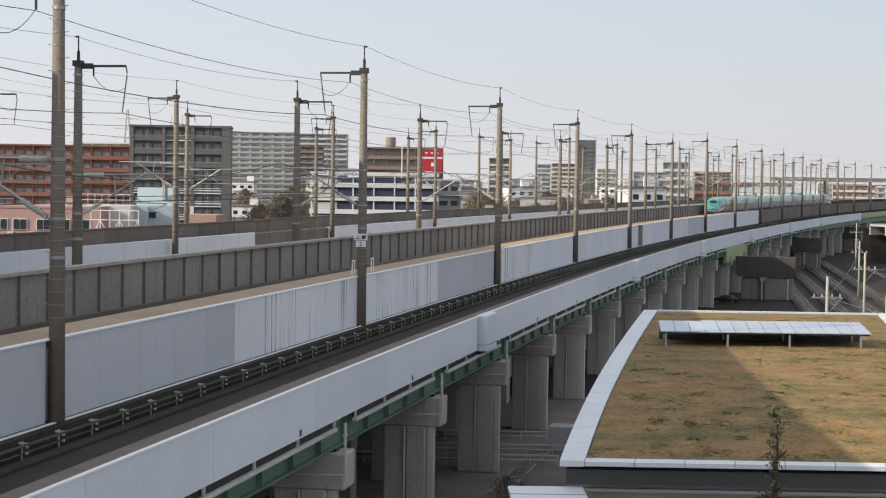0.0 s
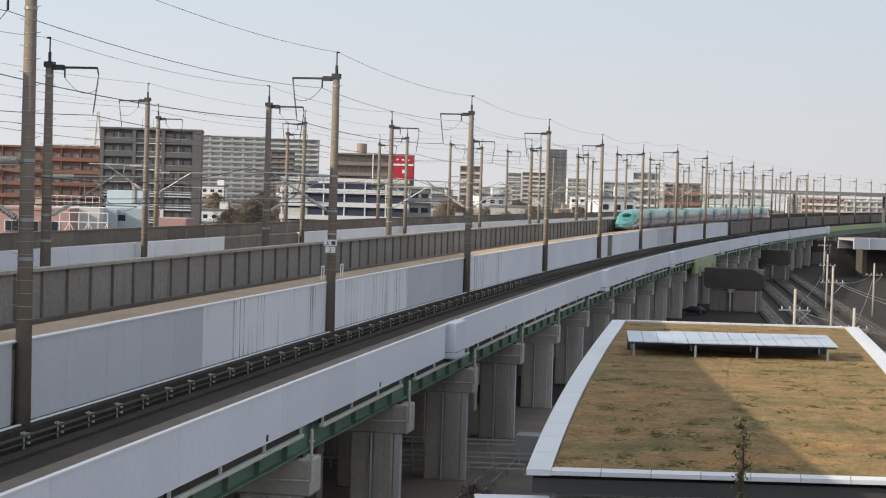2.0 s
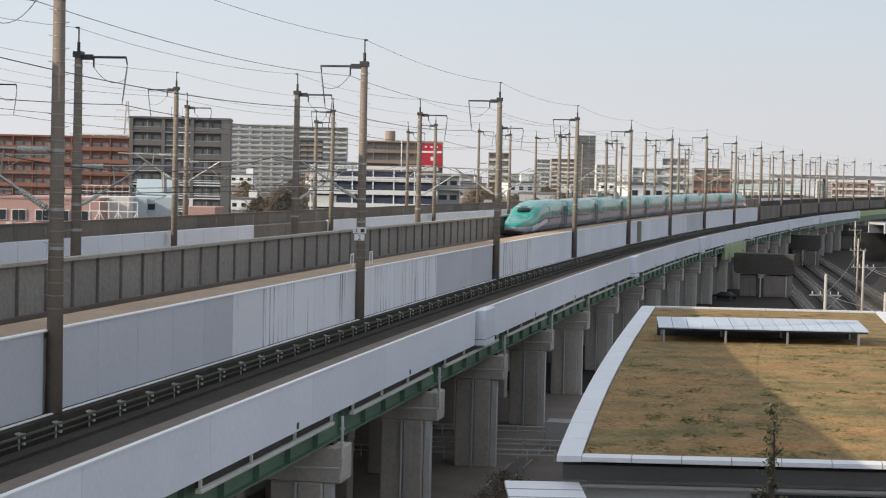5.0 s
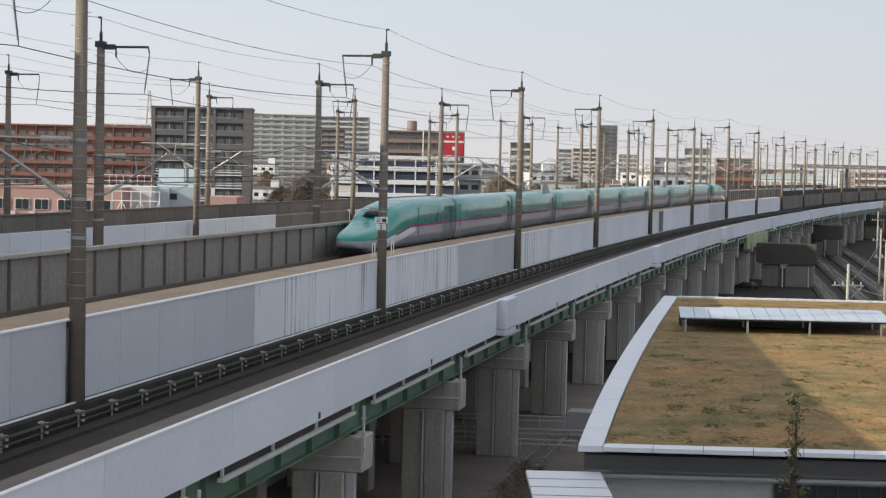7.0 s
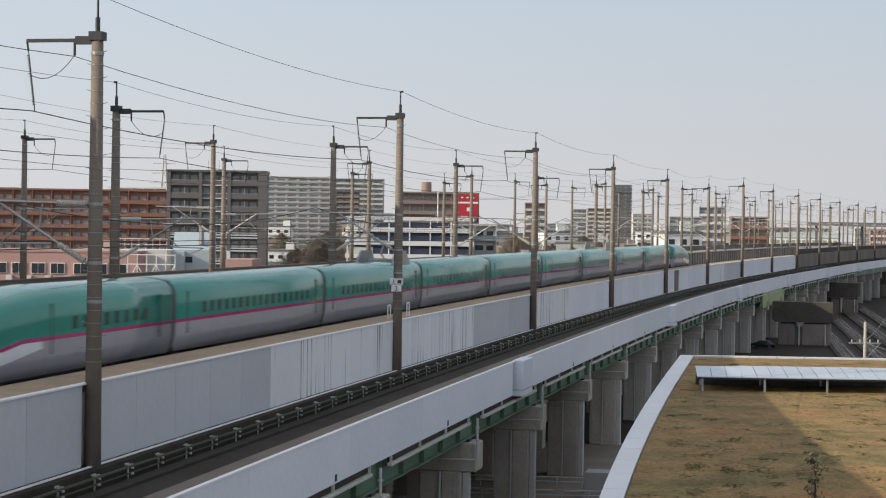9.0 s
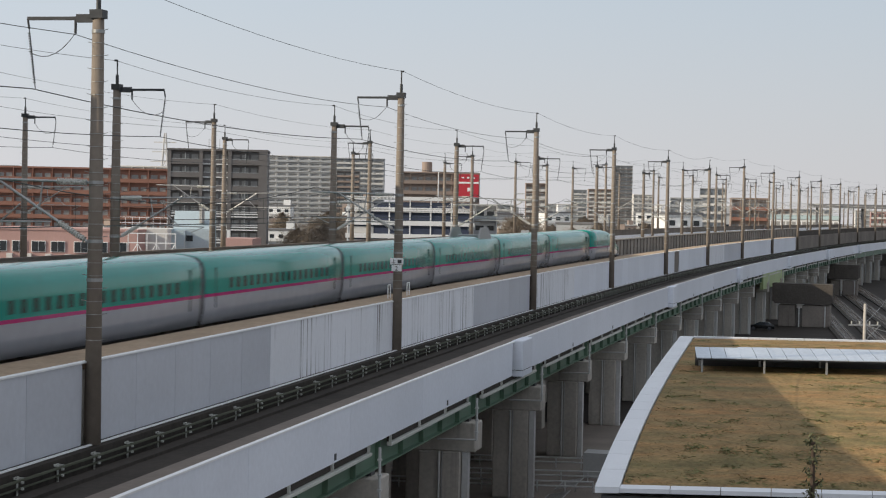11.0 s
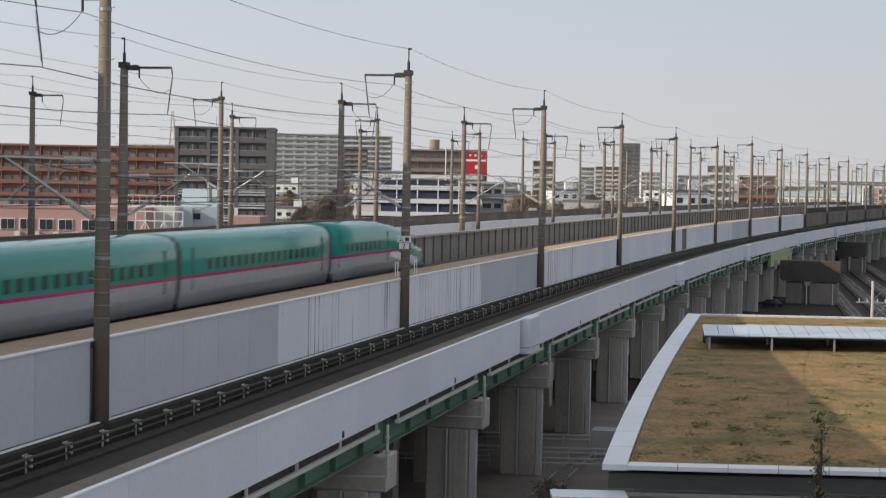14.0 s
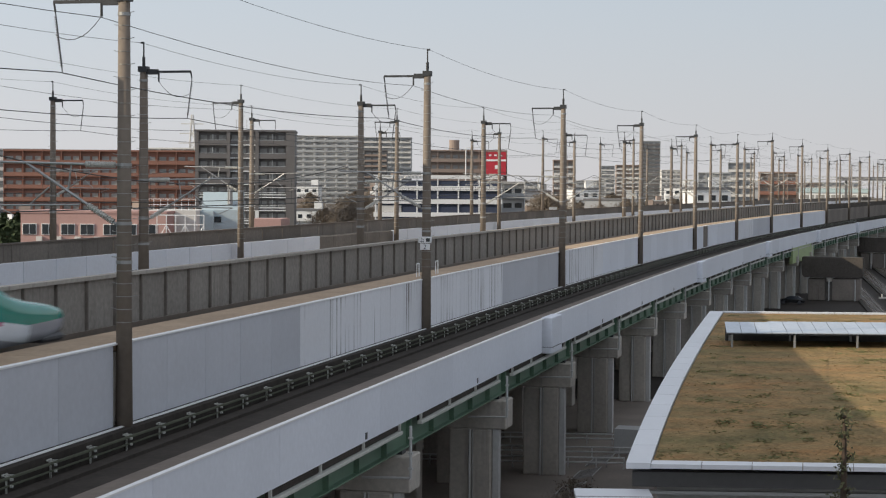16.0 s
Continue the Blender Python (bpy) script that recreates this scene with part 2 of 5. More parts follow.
# closing wall added under the first deck's far edge to block low sun
part("back_wall", sweep(block(-8.4, -8.1, 0.0, H(-9.7)), -80, 900, 10), M["concrete"], viaduct_1)
viaduct_2 = viaduct("viaduct_2", -29.7, 0.2, -80, 900, "second concrete railway viaduct running beside the first")


def slab_mesh(name, s, length, lo_o, hi_o, z0, z1, material, bevel=0.0):
    """A straight piece in its own space, which starts at the line's point s."""
    return mesh_of(name, box((lo_o, 0, z0), (hi_o, length, z1), bevel), material)


def pieces(parent, name, s0, s1, pitch, gap, lo_o, hi_o, z0, z1, material, bevel=0.0):
    """Alike straight pieces end to end along the line."""
    me = slab_mesh(name, 0, pitch - gap, lo_o, hi_o, z0, z1, material, bevel)
    out = []
    s = s0
    while s < s1 - 0.01:
        ob = new(name, me)
        ob.parent = parent
        a, b = on(s, 0, 0), on(s + pitch, 0, 0)
        ob.matrix_basis = Matrix.Translation(a) @ Matrix.Rotation(-math.atan2(b.x - a.x, b.y - a.y), 4, "Z")
        out.append(ob)
        s += pitch
    return out


# white side wall of the first viaduct, between the masts; the masts stand in narrow gaps
wall_near = thing("wall_near", Matrix(), "tall white panelled side wall of the viaduct with rain streaks", "wall", kind="structure")
for k in range(-1, 8):
    a = k * 45 + 0.42
    n, pitch = 9, 44.16 / 9
    if k == 4:
        # a dark doorway breaks the wall beside the fourth mast
        pieces(wall_near, "wall_panel", a, a + 9.5, 4.75, 0.02, -0.25, -0.1, WALL_LOW, H(-5.75), M["white_panel"])
        pieces(wall_near, "wall_panel", a + 14.5, a + 44.1, 4.93, 0.02, -0.25, -0.1, WALL_LOW, H(-5.75), M["white_panel"])
        part("doorway_leaf", box((-0.3, 0, WALL_LOW), (-0.2, 4.9, H(-5.8))), M["dark_concrete"], wall_near, m=at(a + 9.55, 0, 0))
        continue
    if k == 0:
        pieces(wall_near, "wall_panel", a, a + 20.5, 4.1, 0.02, -0.25, -0.1, WALL_LOW, H(-5.75), M["grey_panel"])
        pieces(wall_near, "wall_panel", a + 20.5, a + 44.1, 23.6 / 5, 0.02, -0.25, -0.1, WALL_LOW, H(-5.75), M["streaked_panel"])
        continue
    pieces(wall_near, "wall_panel", a, a + 22, 22 / 5, 0.02, -0.25, -0.1, WALL_LOW, H(-5.75), M["streaked_panel"] if k in (1, 2, 5) else M["white_panel"])
    pieces(wall_near, "wall_panel", a + 22, a + 44.1, 22.1 / 5, 0.02, -0.25, -0.1, WALL_LOW, H(-5.75), M["grey_panel"] if k in (-1, 1, 5) else M["white_panel"])
part("coping", sweep(block(-0.3, -0.05, H(-5.75), H(-5.69)), -80, 355), M["white_paint"], wall_near, "bright white coping strip")
# ledge takes the floor's near-black, wall shadow included in the colour
part("base_ledge", sweep(block(-0.25, 0.12, H(-9.4), H(-8.6)), -80, 900), M["shaded_guide_floor"], wall_near)
part("base_strip", sweep(block(0.1, 0.2, H(-8.66), H(-8.57)), -80, 355), M["white_paint"], wall_near, "white edge strip at the wall's foot")
pieces(wall_near, "dark_panel", 357, 800, 6.0, 0.05, -0.25, -0.1, WALL_LOW, H(-5.6), M["dark_concrete"])

# brown walkway slabs behind the wall
walkway = thing("walkway", Matrix(), "brown weathered concrete walkway slabs along the track", "walkway", kind="structure")
pieces(walkway, "slab", -80, 360, 7.5, 0.025, -2.38, -0.3, H(-6.0), WALK, M["walkway"])

# dark ribbed wall on the far side of the track
wall_far = thing("wall_far", Matrix(), "dark weathered ribbed concrete noise wall beside the track", "wall", kind="structure")
pieces(wall_far, "wall_panel", -80, 421, 3.0, 0.03, -7.4, -7.25, H(-6.75), DARK_TOP - 0.1, M["noise_wall"])
pieces(wall_far, "rib", -80.05, 421, 3.0, 2.9, -7.25, -7.12, H(-6.75), DARK_TOP - 0.1, M["dark_concrete"])
part("cap", sweep(block(-7.5, -7.05, DARK_TOP - 0.1, DARK_TOP + 0.06), -80, 421), M["concrete"], wall_far, "weathered concrete coping")
pieces(wall_far, "low_panel", 421, 817, 6.0, 0.04, -7.4, -7.2, H(-6.75), DARK_TOP - 0.8, M["near_black_concrete"])
part("cap", sweep(block(-7.45, -7.1, DARK_TOP - 0.8, DARK_TOP - 0.7), 421, 900), M["dark_cap"], wall_far)

# walls of the second viaduct
wall_second = thing("wall_second", Matrix(), "white panelled side wall of the second viaduct", "wall", kind="structure")
pieces(wall_second, "wall_panel", -80, 116, 4.9, 0.03, -29.95, -29.75, H(-9.0), H(-5.5), M["white_panel"])
pieces(wall_second, "dark_panel", 116, 142, 5.2, 0.03, -29.95, -29.75, H(-9.0), H(-5.6), M["dark_concrete"])
pieces(wall_second, "wall_panel", 142, 640, 6.0, 0.03, -29.95, -29.75, H(-9.0), H(-5.5), M["white_panel"])
wall_back = thing("wall_back", Matrix(), "dark brown noise wall of the second viaduct", "wall", kind="structure")
pieces(wall_back, "wall_panel", -80, 700, 6.0, 0.05, -36.9, -36.7, H(-6.6), H(-4.85), M["dark_concrete"])
part("cap", sweep(block(-37.0, -36.6, H(-4.85), H(-4.7)), -80, 900), M["dark_cap"], wall_back)

# ---- guideway in front ----
guideway = thing("guideway", Matrix(), "narrow elevated guideway with dark floor and white steel parapet", "guideway", kind="structure")
part("floor", sweep(block(0.12, 4.7, H(-9.7), H(-9.32)), -80, 900), M["shaded_guide_floor"], guideway)
part("running_slab", sweep(block(3.2, 4.55, H(-9.32), H(-9.12)), -80, 900), M["running_slab"], guideway)
part("running_slab", sweep(block(0.95, 1.5, H(-9.32), H(-9.2)), -80, 900), M["shaded_guide_floor"], guideway)
for o, z in ((0.72, -8.86), (0.72, -9.08), (4.45, -8.95)):
    part("guide_rail", sweep(block(o - 0.03, o + 0.03, H(z) - 0.025, H(z) + 0.025), -80, 600), M["guide_steel"], guideway)
part("power_rail", sweep(block(0.9, 0.94, H(-8.79), H(-8.73)), -80, 600), M["guide_steel"], guideway)
bm = bmesh.new()
add_box(bm, (0.59, -0.025, H(-9.32)), (0.64, 0.025, H(-8.78)))
add_box(bm, (0.52, -0.16, H(-8.8)), (0.86, -0.13, H(-8.765)))
add_box(bm, (0.52, 0.13, H(-8.8)), (0.86, 0.16, H(-8.765)))
add_box(bm, (0.52, -0.18, H(-8.765)), (0.58, 0.18, H(-8.735)))
add_box(bm, (0.76, -0.05, H(-9.13)), (0.83, 0.05, H(-9.06)))
add_box(bm, (0.76, -0.05, H(-8.93)), (0.83, 0.05, H(-8.86)))
bracket_mesh = mesh_of("rail_bracket", bm, M["bracket_white"])
for k in range(-20, 140):
    ob = new("rail_bracket", bracket_mesh)
    ob.parent = guideway
    ob.matrix_basis = at(3 * k - 1.0, 0, 0)
# parapet
PAR_TOP, PAR_LOW = H(-8.85), H(-11.0)
joints = [-75, -57, -33, -9, 3]
joints += [3 + 14 * k for k in range(1, 4)] + [56.4]
for a, b in zip(joints, joints[1:]):
    pieces(guideway, "parapet_panel", a, b, b - a, 0.03, 4.72, 4.86, PAR_LOW, PAR_TOP, M["white_panel"])
edges = [60.5, 150, 227, 304, 381, 458, 560]
for a, b in zip(edges, edges[1:]):
    n = max(1, round((b - a - 3.6) / 14.5))
    pieces(guideway, "parapet_panel", a, b - 3.6, (b - a - 3.6) / n, 0.03, 4.72, 4.86, PAR_LOW, PAR_TOP, M["white_panel"])
for e in edges:
    bx = part("parapet_box", box((4.7, -3.6, PAR_LOW - 0.1), (5.45, 0, PAR_TOP + 0.12), 0.06), M["white_panel"], guideway, "white box section at the girder joint", m=at(e, 0, 0))
    part("seam", box((4.69, -3.62, PAR_LOW + 0.32), (5.465, 0.02, PAR_LOW + 0.35)), M["dark_steel"], bx)
part("parapet_top", sweep(block(4.7, 4.9, PAR_TOP, PAR_TOP + 0.06), -80, 560), M["white_paint"], guideway, "bright white parapet coping")
part("parapet_green", sweep(block(4.72, 4.86, PAR_LOW + 0.4, PAR_TOP), 560.05, 900), M["pale_green_steel"], guideway)
# girder, soffit and drain pipe
part("girder", sweep([(4.35, H(-12.35)), (4.35, H(-9.7)), (4.25, H(-9.7)), (4.25, H(-12.35))], -80, 900), M["green_steel"], guideway, "dull green steel girder web")
part("flange", sweep(block(4.0, 4.62, H(-12.42), H(-12.35)), -80, 900), M["green_steel"], guideway)
part("girder", sweep(block(0.9, 1.0, H(-12.42), H(-9.7)), -80, 900), M["green_steel"], guideway)
st = mesh_of("stiffener", box((4.35, -0.03, H(-12.35)), (4.6, 0.03, H(-11.0))), M["green_steel"])
for k in range(-20, 100):
    ob = new("stiffener", st)
    ob.parent = guideway
    ob.matrix_basis = at(4.5 * k + 1, 0, 0)
# cable trays hung under the parapet, one a span, and small maker's plates
tray_mesh = mesh_of("cable_tray", box((4.74, 0, H(-11.48)), (4.98, 18.8, H(-11.34)), 0.01), M["bracket_white"])
# dark bar added for the gap above each tray, shade in its colour
bm = box((4.7, 0.1, H(-11.3)), (4.8, 18.7, H(-11.0)))
slot_mesh = mesh_of("cable_bundle", bm, M["shaded_guide_floor"])
rib_mesh = mesh_of("tray_rib", box((4.72, -0.04, H(-11.36)), (4.92, 0.04, H(-10.98))), M["bracket_white"])
plate_mesh = mesh_of("plate", box((4.855, -0.14, H(-10.9)), (4.885, 0.14, H(-10.62))), M["dark_steel"])
for k in range(-2, 24):
    tray = new("cable_tray", tray_mesh)
    tray.parent = guideway
    tray.matrix_basis = at(-67.5 + 22.4 * k - 20.4, 0, 0)
    sl = new("cable_bundle", slot_mesh)
    sl.parent = tray
    for q in (0.2, 6.3, 12.5, 18.6):
        rb = new("tray_rib", rib_mesh)
        rb.parent = tray
        rb.location = (0, q, 0)
    pl = new("plate", plate_mesh)
    pl.parent = guideway
    pl.matrix_basis = at(-67.5 + 22.4 * k - 7.5, 0, 0)
part("pale_girder", box((4.36, 0, H(-13.7)), (4.9, 35, H(-11.0))), M["pale_green_steel"], guideway, "pale green repainted girder web", m=at(262, 0, 0))


# ---- piers ----
def guideway_pier():
    yield "column", mesh_of("column", box((1.8, -1.15, 0), (4.3, 1.15, H(-14.3)), 0.08), M["concrete"])
    yield "crossbeam", mesh_of("crossbeam", box((-0.4, -1.0, H(-14.3)), (5.15, 1.0, H(-12.62)), 0.06), M["concrete"])
    for x in (1.0, 4.3):
        yield "bearing", mesh_of("bearing", box((x - 0.3, -0.35, H(-12.62)), (x + 0.3, 0.35, H(-12.42))), M["dark_steel"])
    yield "cable_duct", mesh_of("cable_duct", box((4.33, -0.9, 0), (4.72, -0.3, H(-14.32)), 0.03), M["white_wall_pipe"])
    yield "drain_pipe", mesh_of("drain_pipe", rod((3.05, -1.24, 0), (3.05, -1.24, H(-14.3)), 0.07), M["white_wall_pipe"])
    yield "conduit", mesh_of("conduit", rod((3.22, -1.22, 0), (3.22, -1.22, H(-14.3)), 0.045), M["steel"])
    bm = bmesh.new()
    add_rod(bm, (5.3, -1.5, H(-11.1)), (5.3, -1.5, H(-13.5)), 0.07)
    add_rod(bm, (5.3, -1.5, H(-13.5)), (3.0, -1.5, H(-13.55)), 0.06)
    for z in (-11.7, -12.4, -13.1):
        add_box(bm, (5.2, -1.6, H(z)), (5.4, -1.4, H(z) + 0.08))
    yield "down_pipe", mesh_of("down_pipe", bm, M["white_wall_pipe"])


def viaduct_pier():
    for o in (-2.4, -6.2):
        yield "column", mesh_of("column", box((o - 0.75, -0.75, 0), (o + 0.75, 0.75, H(-11.0)), 0.06), M["concrete"])
    yield "beam", mesh_of("beam", box((-7.4, -0.65, H(-11.0)), (-0.4, 0.65, H(-9.6)), 0.04), M["concrete"])


M["white_wall_pipe"] = mat("white_wall_pipe", (0.5, 0.5, 0.49), 0.5, var=0.15)
GP, VP = list(guideway_pier()), list(viaduct_pier())


def piers(count, pitch, s0, off, meshes, label):
    for k in range(count):
        p = thing("pier", at(s0 + pitch * k, off, 0), label, "pier", "viaduct piers")
        for nm, me in meshes:
            ob = new(nm, me)
            ob.parent = p


piers(30, 22.4, -67.5, 0, GP, "grey concrete guideway pier with crossbeam, duct and pipes")
piers(54, 11.2, -62.0, 0, VP, "weathered concrete portal pier under the railway deck")
piers(40, 14.0, -60.0, -29.5, VP, "grey concrete pier under the second viaduct")

# large hammerhead piers of the wider structure farther along
for s_, left, reach in ((272, 5.6, 16.2), (400, 3.0, 10.5), (530, 2.4, 13.7)):
    p = thing("hammerhead_pier", at(s_, 0, 0), "massive weathered concrete hammerhead pier", "pier", "hammerhead piers")
    w = reach - left
    # columns and head coloured dark for the shade of a deck not built
    part("column", box((reach - 0.5 * w, -1.6, 0), (reach - 0.04 * w, 1.6, H(-16.6)), 0.1), M["dark_concrete"], p)
    part("column", box((left + 0.1 * w, -1.4, 0), (left + 0.38 * w, 1.4, H(-16.6)), 0.1), M["dark_concrete"], p)
    bm = bmesh.new()
    pr = [(left, H(-12.8)), (reach, H(-12.8)), (reach, H(-15.9)), (reach - 0.5, H(-16.4)), (left + 0.5, H(-16.4)), (left, H(-15.9))]
    f = [[bm.verts.new((o, y, z)) for o, z in pr] for y in (-1.9, 1.9)]
    for i in range(6):
        bm.faces.new((f[0][i], f[0][(i + 1) % 6], f[1][(i + 1) % 6], f[1][i]))
    bm.faces.new(f[0]), bm.faces.new(f[1])
    part("head", bm, M["near_black_concrete"], p, "near-black pier head with deck shade in its colour")
    for o in (0.12, 0.55):
        part("drain_pipe", rod((reach - o * w, -1.75, 0), (reach - o * w, -1.75, H(-16.7)), 0.11), M["white_wall_pipe"], p)


# lower bridge that leaves the line to the right
side = thing("side_bridge", Matrix.Translation((123, 479, 0)) @ Matrix.Rotation(radians(14), 4, "Z"), "pale grey girder bridge on dark columns leaving the viaduct", "bridge")
part("girder", box((0, 0, H(-12.9)), (95, 0.4, H(-9.9)), 0.03), M["grey_panel"], side, "pale grey steel girder")
part("deck", box((0, 0.4, H(-10.6)), (95, 9, H(-10.1))), M["concrete"], side)
part("girder", box((0, 8.6, H(-12.9)), (95, 9, H(-9.9))), M["grey_panel"], side)
# columns and back wall carry the shade under the bridge in their colour
for k in range(9):
    part("column", box((4 + 10 * k, 2.5, 0), (5.4 + 10 * k, 6, H(-12.9)), 0.05), M["near_black_concrete"], side)
    part("stiffener", box((4.6 + 10 * k, -0.12, H(-12.8)), (4.8 + 10 * k, 0, H(-10.0))), M["grey_panel"], side)
part("abutment", box((-2, 9.2, 0), (95, 9.8, H(-12.9))), M["near_black_concrete"], side, "dark wall behind the columns, bridge shade in its colour")

# ---- masts and wires ----
POLE_H = 15.1


def mast_parts(side, height, arm_z, low):
    """side -1: the arm reaches to the left of the line."""
    out = []
    bm = rod((0, 0, 0), (0, 0, height), 0.3, 0.2, 16)
    out.append(("shaft", bm, M["pole_concrete"], "tapered grey-brown concrete shaft", True))
    for z in (height - 0.75, height - 6.0, height - 8.05, height - 9.4):
        r = 0.3 - 0.1 * z / height + 0.022
        out.append(("clamp_band", rod((0, 0, z - 0.06), (0, 0, z + 0.06), r, None, 16), M["steel"], "galvanised clamp band", False))
    bm = bmesh.new()
    z = low
    k = 0
    while z < height - 1:
        z += 0.45
        k += 1
        r = 0.3 - 0.1 * z / height
        x = r * (1 if k % 2 else -1)
        add_rod(bm, (x, 0, z), (x * 1.8, 0, z + 0.04), 0.012, None, 5)
        add_rod(bm, (0, 0, z - 0.01), (0, 0, z + 0.01), r + 0.012, None, 12)
    out.append(("step_bolts", bm, M["steel"], "", False))
    bm = bmesh.new()
    add_box(bm, (-0.24, -0.24, height - 0.3), (0.24, 0.24, height))
    add_rod(bm, (0, 0, height), (0, 0, height + 1.3), 0.045, 0.04)
    add_box(bm, (-0.04, -0.05, height + 1.2), (0.16 * -side, 0.05, height + 1.3))
    add_rod(bm, (0, 0, height), (0.0, 0, height + 0.5), 0.09)
    out.append(("cap", bm, M["dark_steel"], "dark pole cap with ground wire spike", False))
    a, e = arm_z, 2.65 * side
    bm = bmesh.new()
    add_box(bm, (min(0, e), -0.06, a), (max(0, e), 0.06, a + 0.12))
    add_box(bm, (min(0, 0.8 * side), -0.1, a - 0.08), (max(0, 0.8 * side), 0.1, a + 0.2))
    add_rod(bm, (e, 0, a + 0.05), (e + 0.06, 0, a - 0.3), 0.04)
    out.append(("feeder_arm", bm, M["dark_steel"], "dark steel feeder arm", False))
    bm = bmesh.new()
    for i in range(20):
        z = a - 0.45 - i * 0.09
        add_rod(bm, (e + 0.06 - side * 0.012 * i, 0, z), (e + 0.06 - side * 0.012 * i, 0, z - 0.04), 0.06, 0.04, 8)
    add_rod(bm, (e + 0.06, 0, a - 0.3), (e + 0.06 - side * 0.26, 0, a - 2.4), 0.02)
    out.append(("insulator_string", bm, M["dark_steel"], "hanging string of dark insulator discs", False))
    pts = [(e + (0.85 * side - e) * u, 0, a - 1.05 + 0.6 * u - 1.9 * u * (1 - u)) for u in (0.03, 0.15, 0.3, 0.45, 0.6, 0.72, 0.84, 0.93, 1.0)]
    out.append(("post_insulator", rod((0.85 * side, 0, a), (0.85 * side, 0, a - 0.47), 0.05), M["dark_steel"], "", False))
    bm = wire_run([Vector(q) for q in pts], 0.014)
    out.append(("jumper_wire", bm, M["wire"], "", False))
    # hinged bracket over the track
    t = 4.75 * side
    zt, zl = height - 6.0, height - 8.1
    bm = bmesh.new()
    add_rod(bm, (0.25 * side, 0, zt), (t * 1.12, 0, zt + 0.1), 0.045)
    add_rod(bm, (0.25 * side, 0, zl), (t * 0.78, 0, zt + 0.05), 0.05)
    add_rod(bm, (t * 0.45, 0, zl + 1.05), (t * 0.42, 0, zt), 0.035)
    add_rod(bm, (t * 0.35, 0, zl + 0.7), (t * 1.05, 0, zl + 0.65), 0.03)
    add_rod(bm, (t * 0.6, 0, zl + 1.3), (t * 0.75, 0, zl + 0.7), 0.03)
    add_rod(bm, (t * 1.05, 0, zl + 0.65), (t * 0.9, 0, zl + 0.35), 0.02)
    out.append(("cantilever", bm, M["steel"], "grey steel cantilever over the track", False))
    for p, q in (((0.35 * side, 0, zt), (1.5 * side, 0, zt + 0.02)), ((0.4 * side, 0, zl + 0.1), (1.4 * side, 0, zl + 0.7))):
        p, q = Vector(p), Vector(q)
        turn = (q - p).to_track_quat("Z", "Y")
        bm = loft([[p.lerp(q, u / 12) + turn @ Vector((r * math.cos(a * math.pi / 5), r * math.sin(a * math.pi / 5), 0)) for a in range(10)]
                   for i in range(12) for u, r in ((i, 0.065), (i + 0.1, 0.125), (i + 0.45, 0.1), (i + 0.6, 0.065))])
        out.append(("long_insulator", bm, M["porcelain"], "pale ribbed porcelain insulator", False))
    return out


def mast(side, height, base, s_list, off, label, group):
    first = None
    for s in s_list:
        m = at(s, off, base)
        if first is None:
            first = thing("mast", m, label, "railway mast", group)
            for nm, bm, ma, lb, sm in mast_parts(side, height, height - 0.35, 3.2):
                q = part(nm, bm, ma, first, lb, smooth=sm)
                if nm == "step_bolts":
                    tagged(q, kind="stuff")
        else:
            copy_thing(first, m)


N_S = [45 * k - (0.6 if k == 1 else 0) for k in range(-1, 21)]
A_S = [30.8 + 41.0 * k for k in range(-2, 16)]
B_S = [91.9 + 49.3 * k for k in range(-3, 14)]
C_S = [77.5 + 46.0 * k for k in range(-3, 16)]
FAR_S = 250            # beyond this the masts are taller


def mast_row(side, height, base, s_list, off, label):
    mast(side, height, base, [s for s in s_list if s < FAR_S], off, label, "overhead-line masts")
    mast(side, height + 1.5, base, [s for s in s_list if s >= FAR_S], off, label, "overhead-line masts")


mast_row(-1, 15.15, WALL_LOW, N_S, 0.1, "tall tapered concrete overhead-line mast with dark feeder arm")
mast_row(1, 12.95, H(-6.9), A_S, -12.0, "concrete overhead-line mast behind the dark noise wall")
mast_row(-1, 15.9, H(-8.7), B_S, -29.1, "concrete overhead-line mast beside the second viaduct")
mast_row(1, 13.6, H(-6.8), C_S, -40.0, "concrete overhead-line mast behind the second noise wall")
# narrow footing strips that carry the masts behind the walls
part("mast_beam", sweep(block(-12.6, -7.55, H(-7.6), H(-6.9)), -80, 900), M["concrete"], viaduct_1)
part("mast_beam", sweep(block(-40.5, -36.95, H(-7.6), H(-6.8)), -80, 900), M["concrete"], viaduct_2)
part("mast_beam", sweep(block(-29.7, -28.6, H(-9.6), H(-8.7)), -80, 900), M["concrete"], viaduct_2)
part("mast_foot", sweep(block(-0.26, 0.55, H(-9.4), H(-8.62)), -80, 900), M["shaded_guide_floor"], guideway)


def hung(s_list, off, z, sag, r, rise=0.0, n=10):
    pts = []
    for a, b in zip(s_list, s_list[1:]):
        for i in range(n):
            u = i / n
            s = a + (b - a) * u
            pts.append(on(s, off, z + rise * float(np.interp(s, (205, 270), (0, 1))) - 4 * sag * u * (1 - u)))
    pts.append(on(s_list[-1], off, z + rise))
    return wire_run(pts, r)


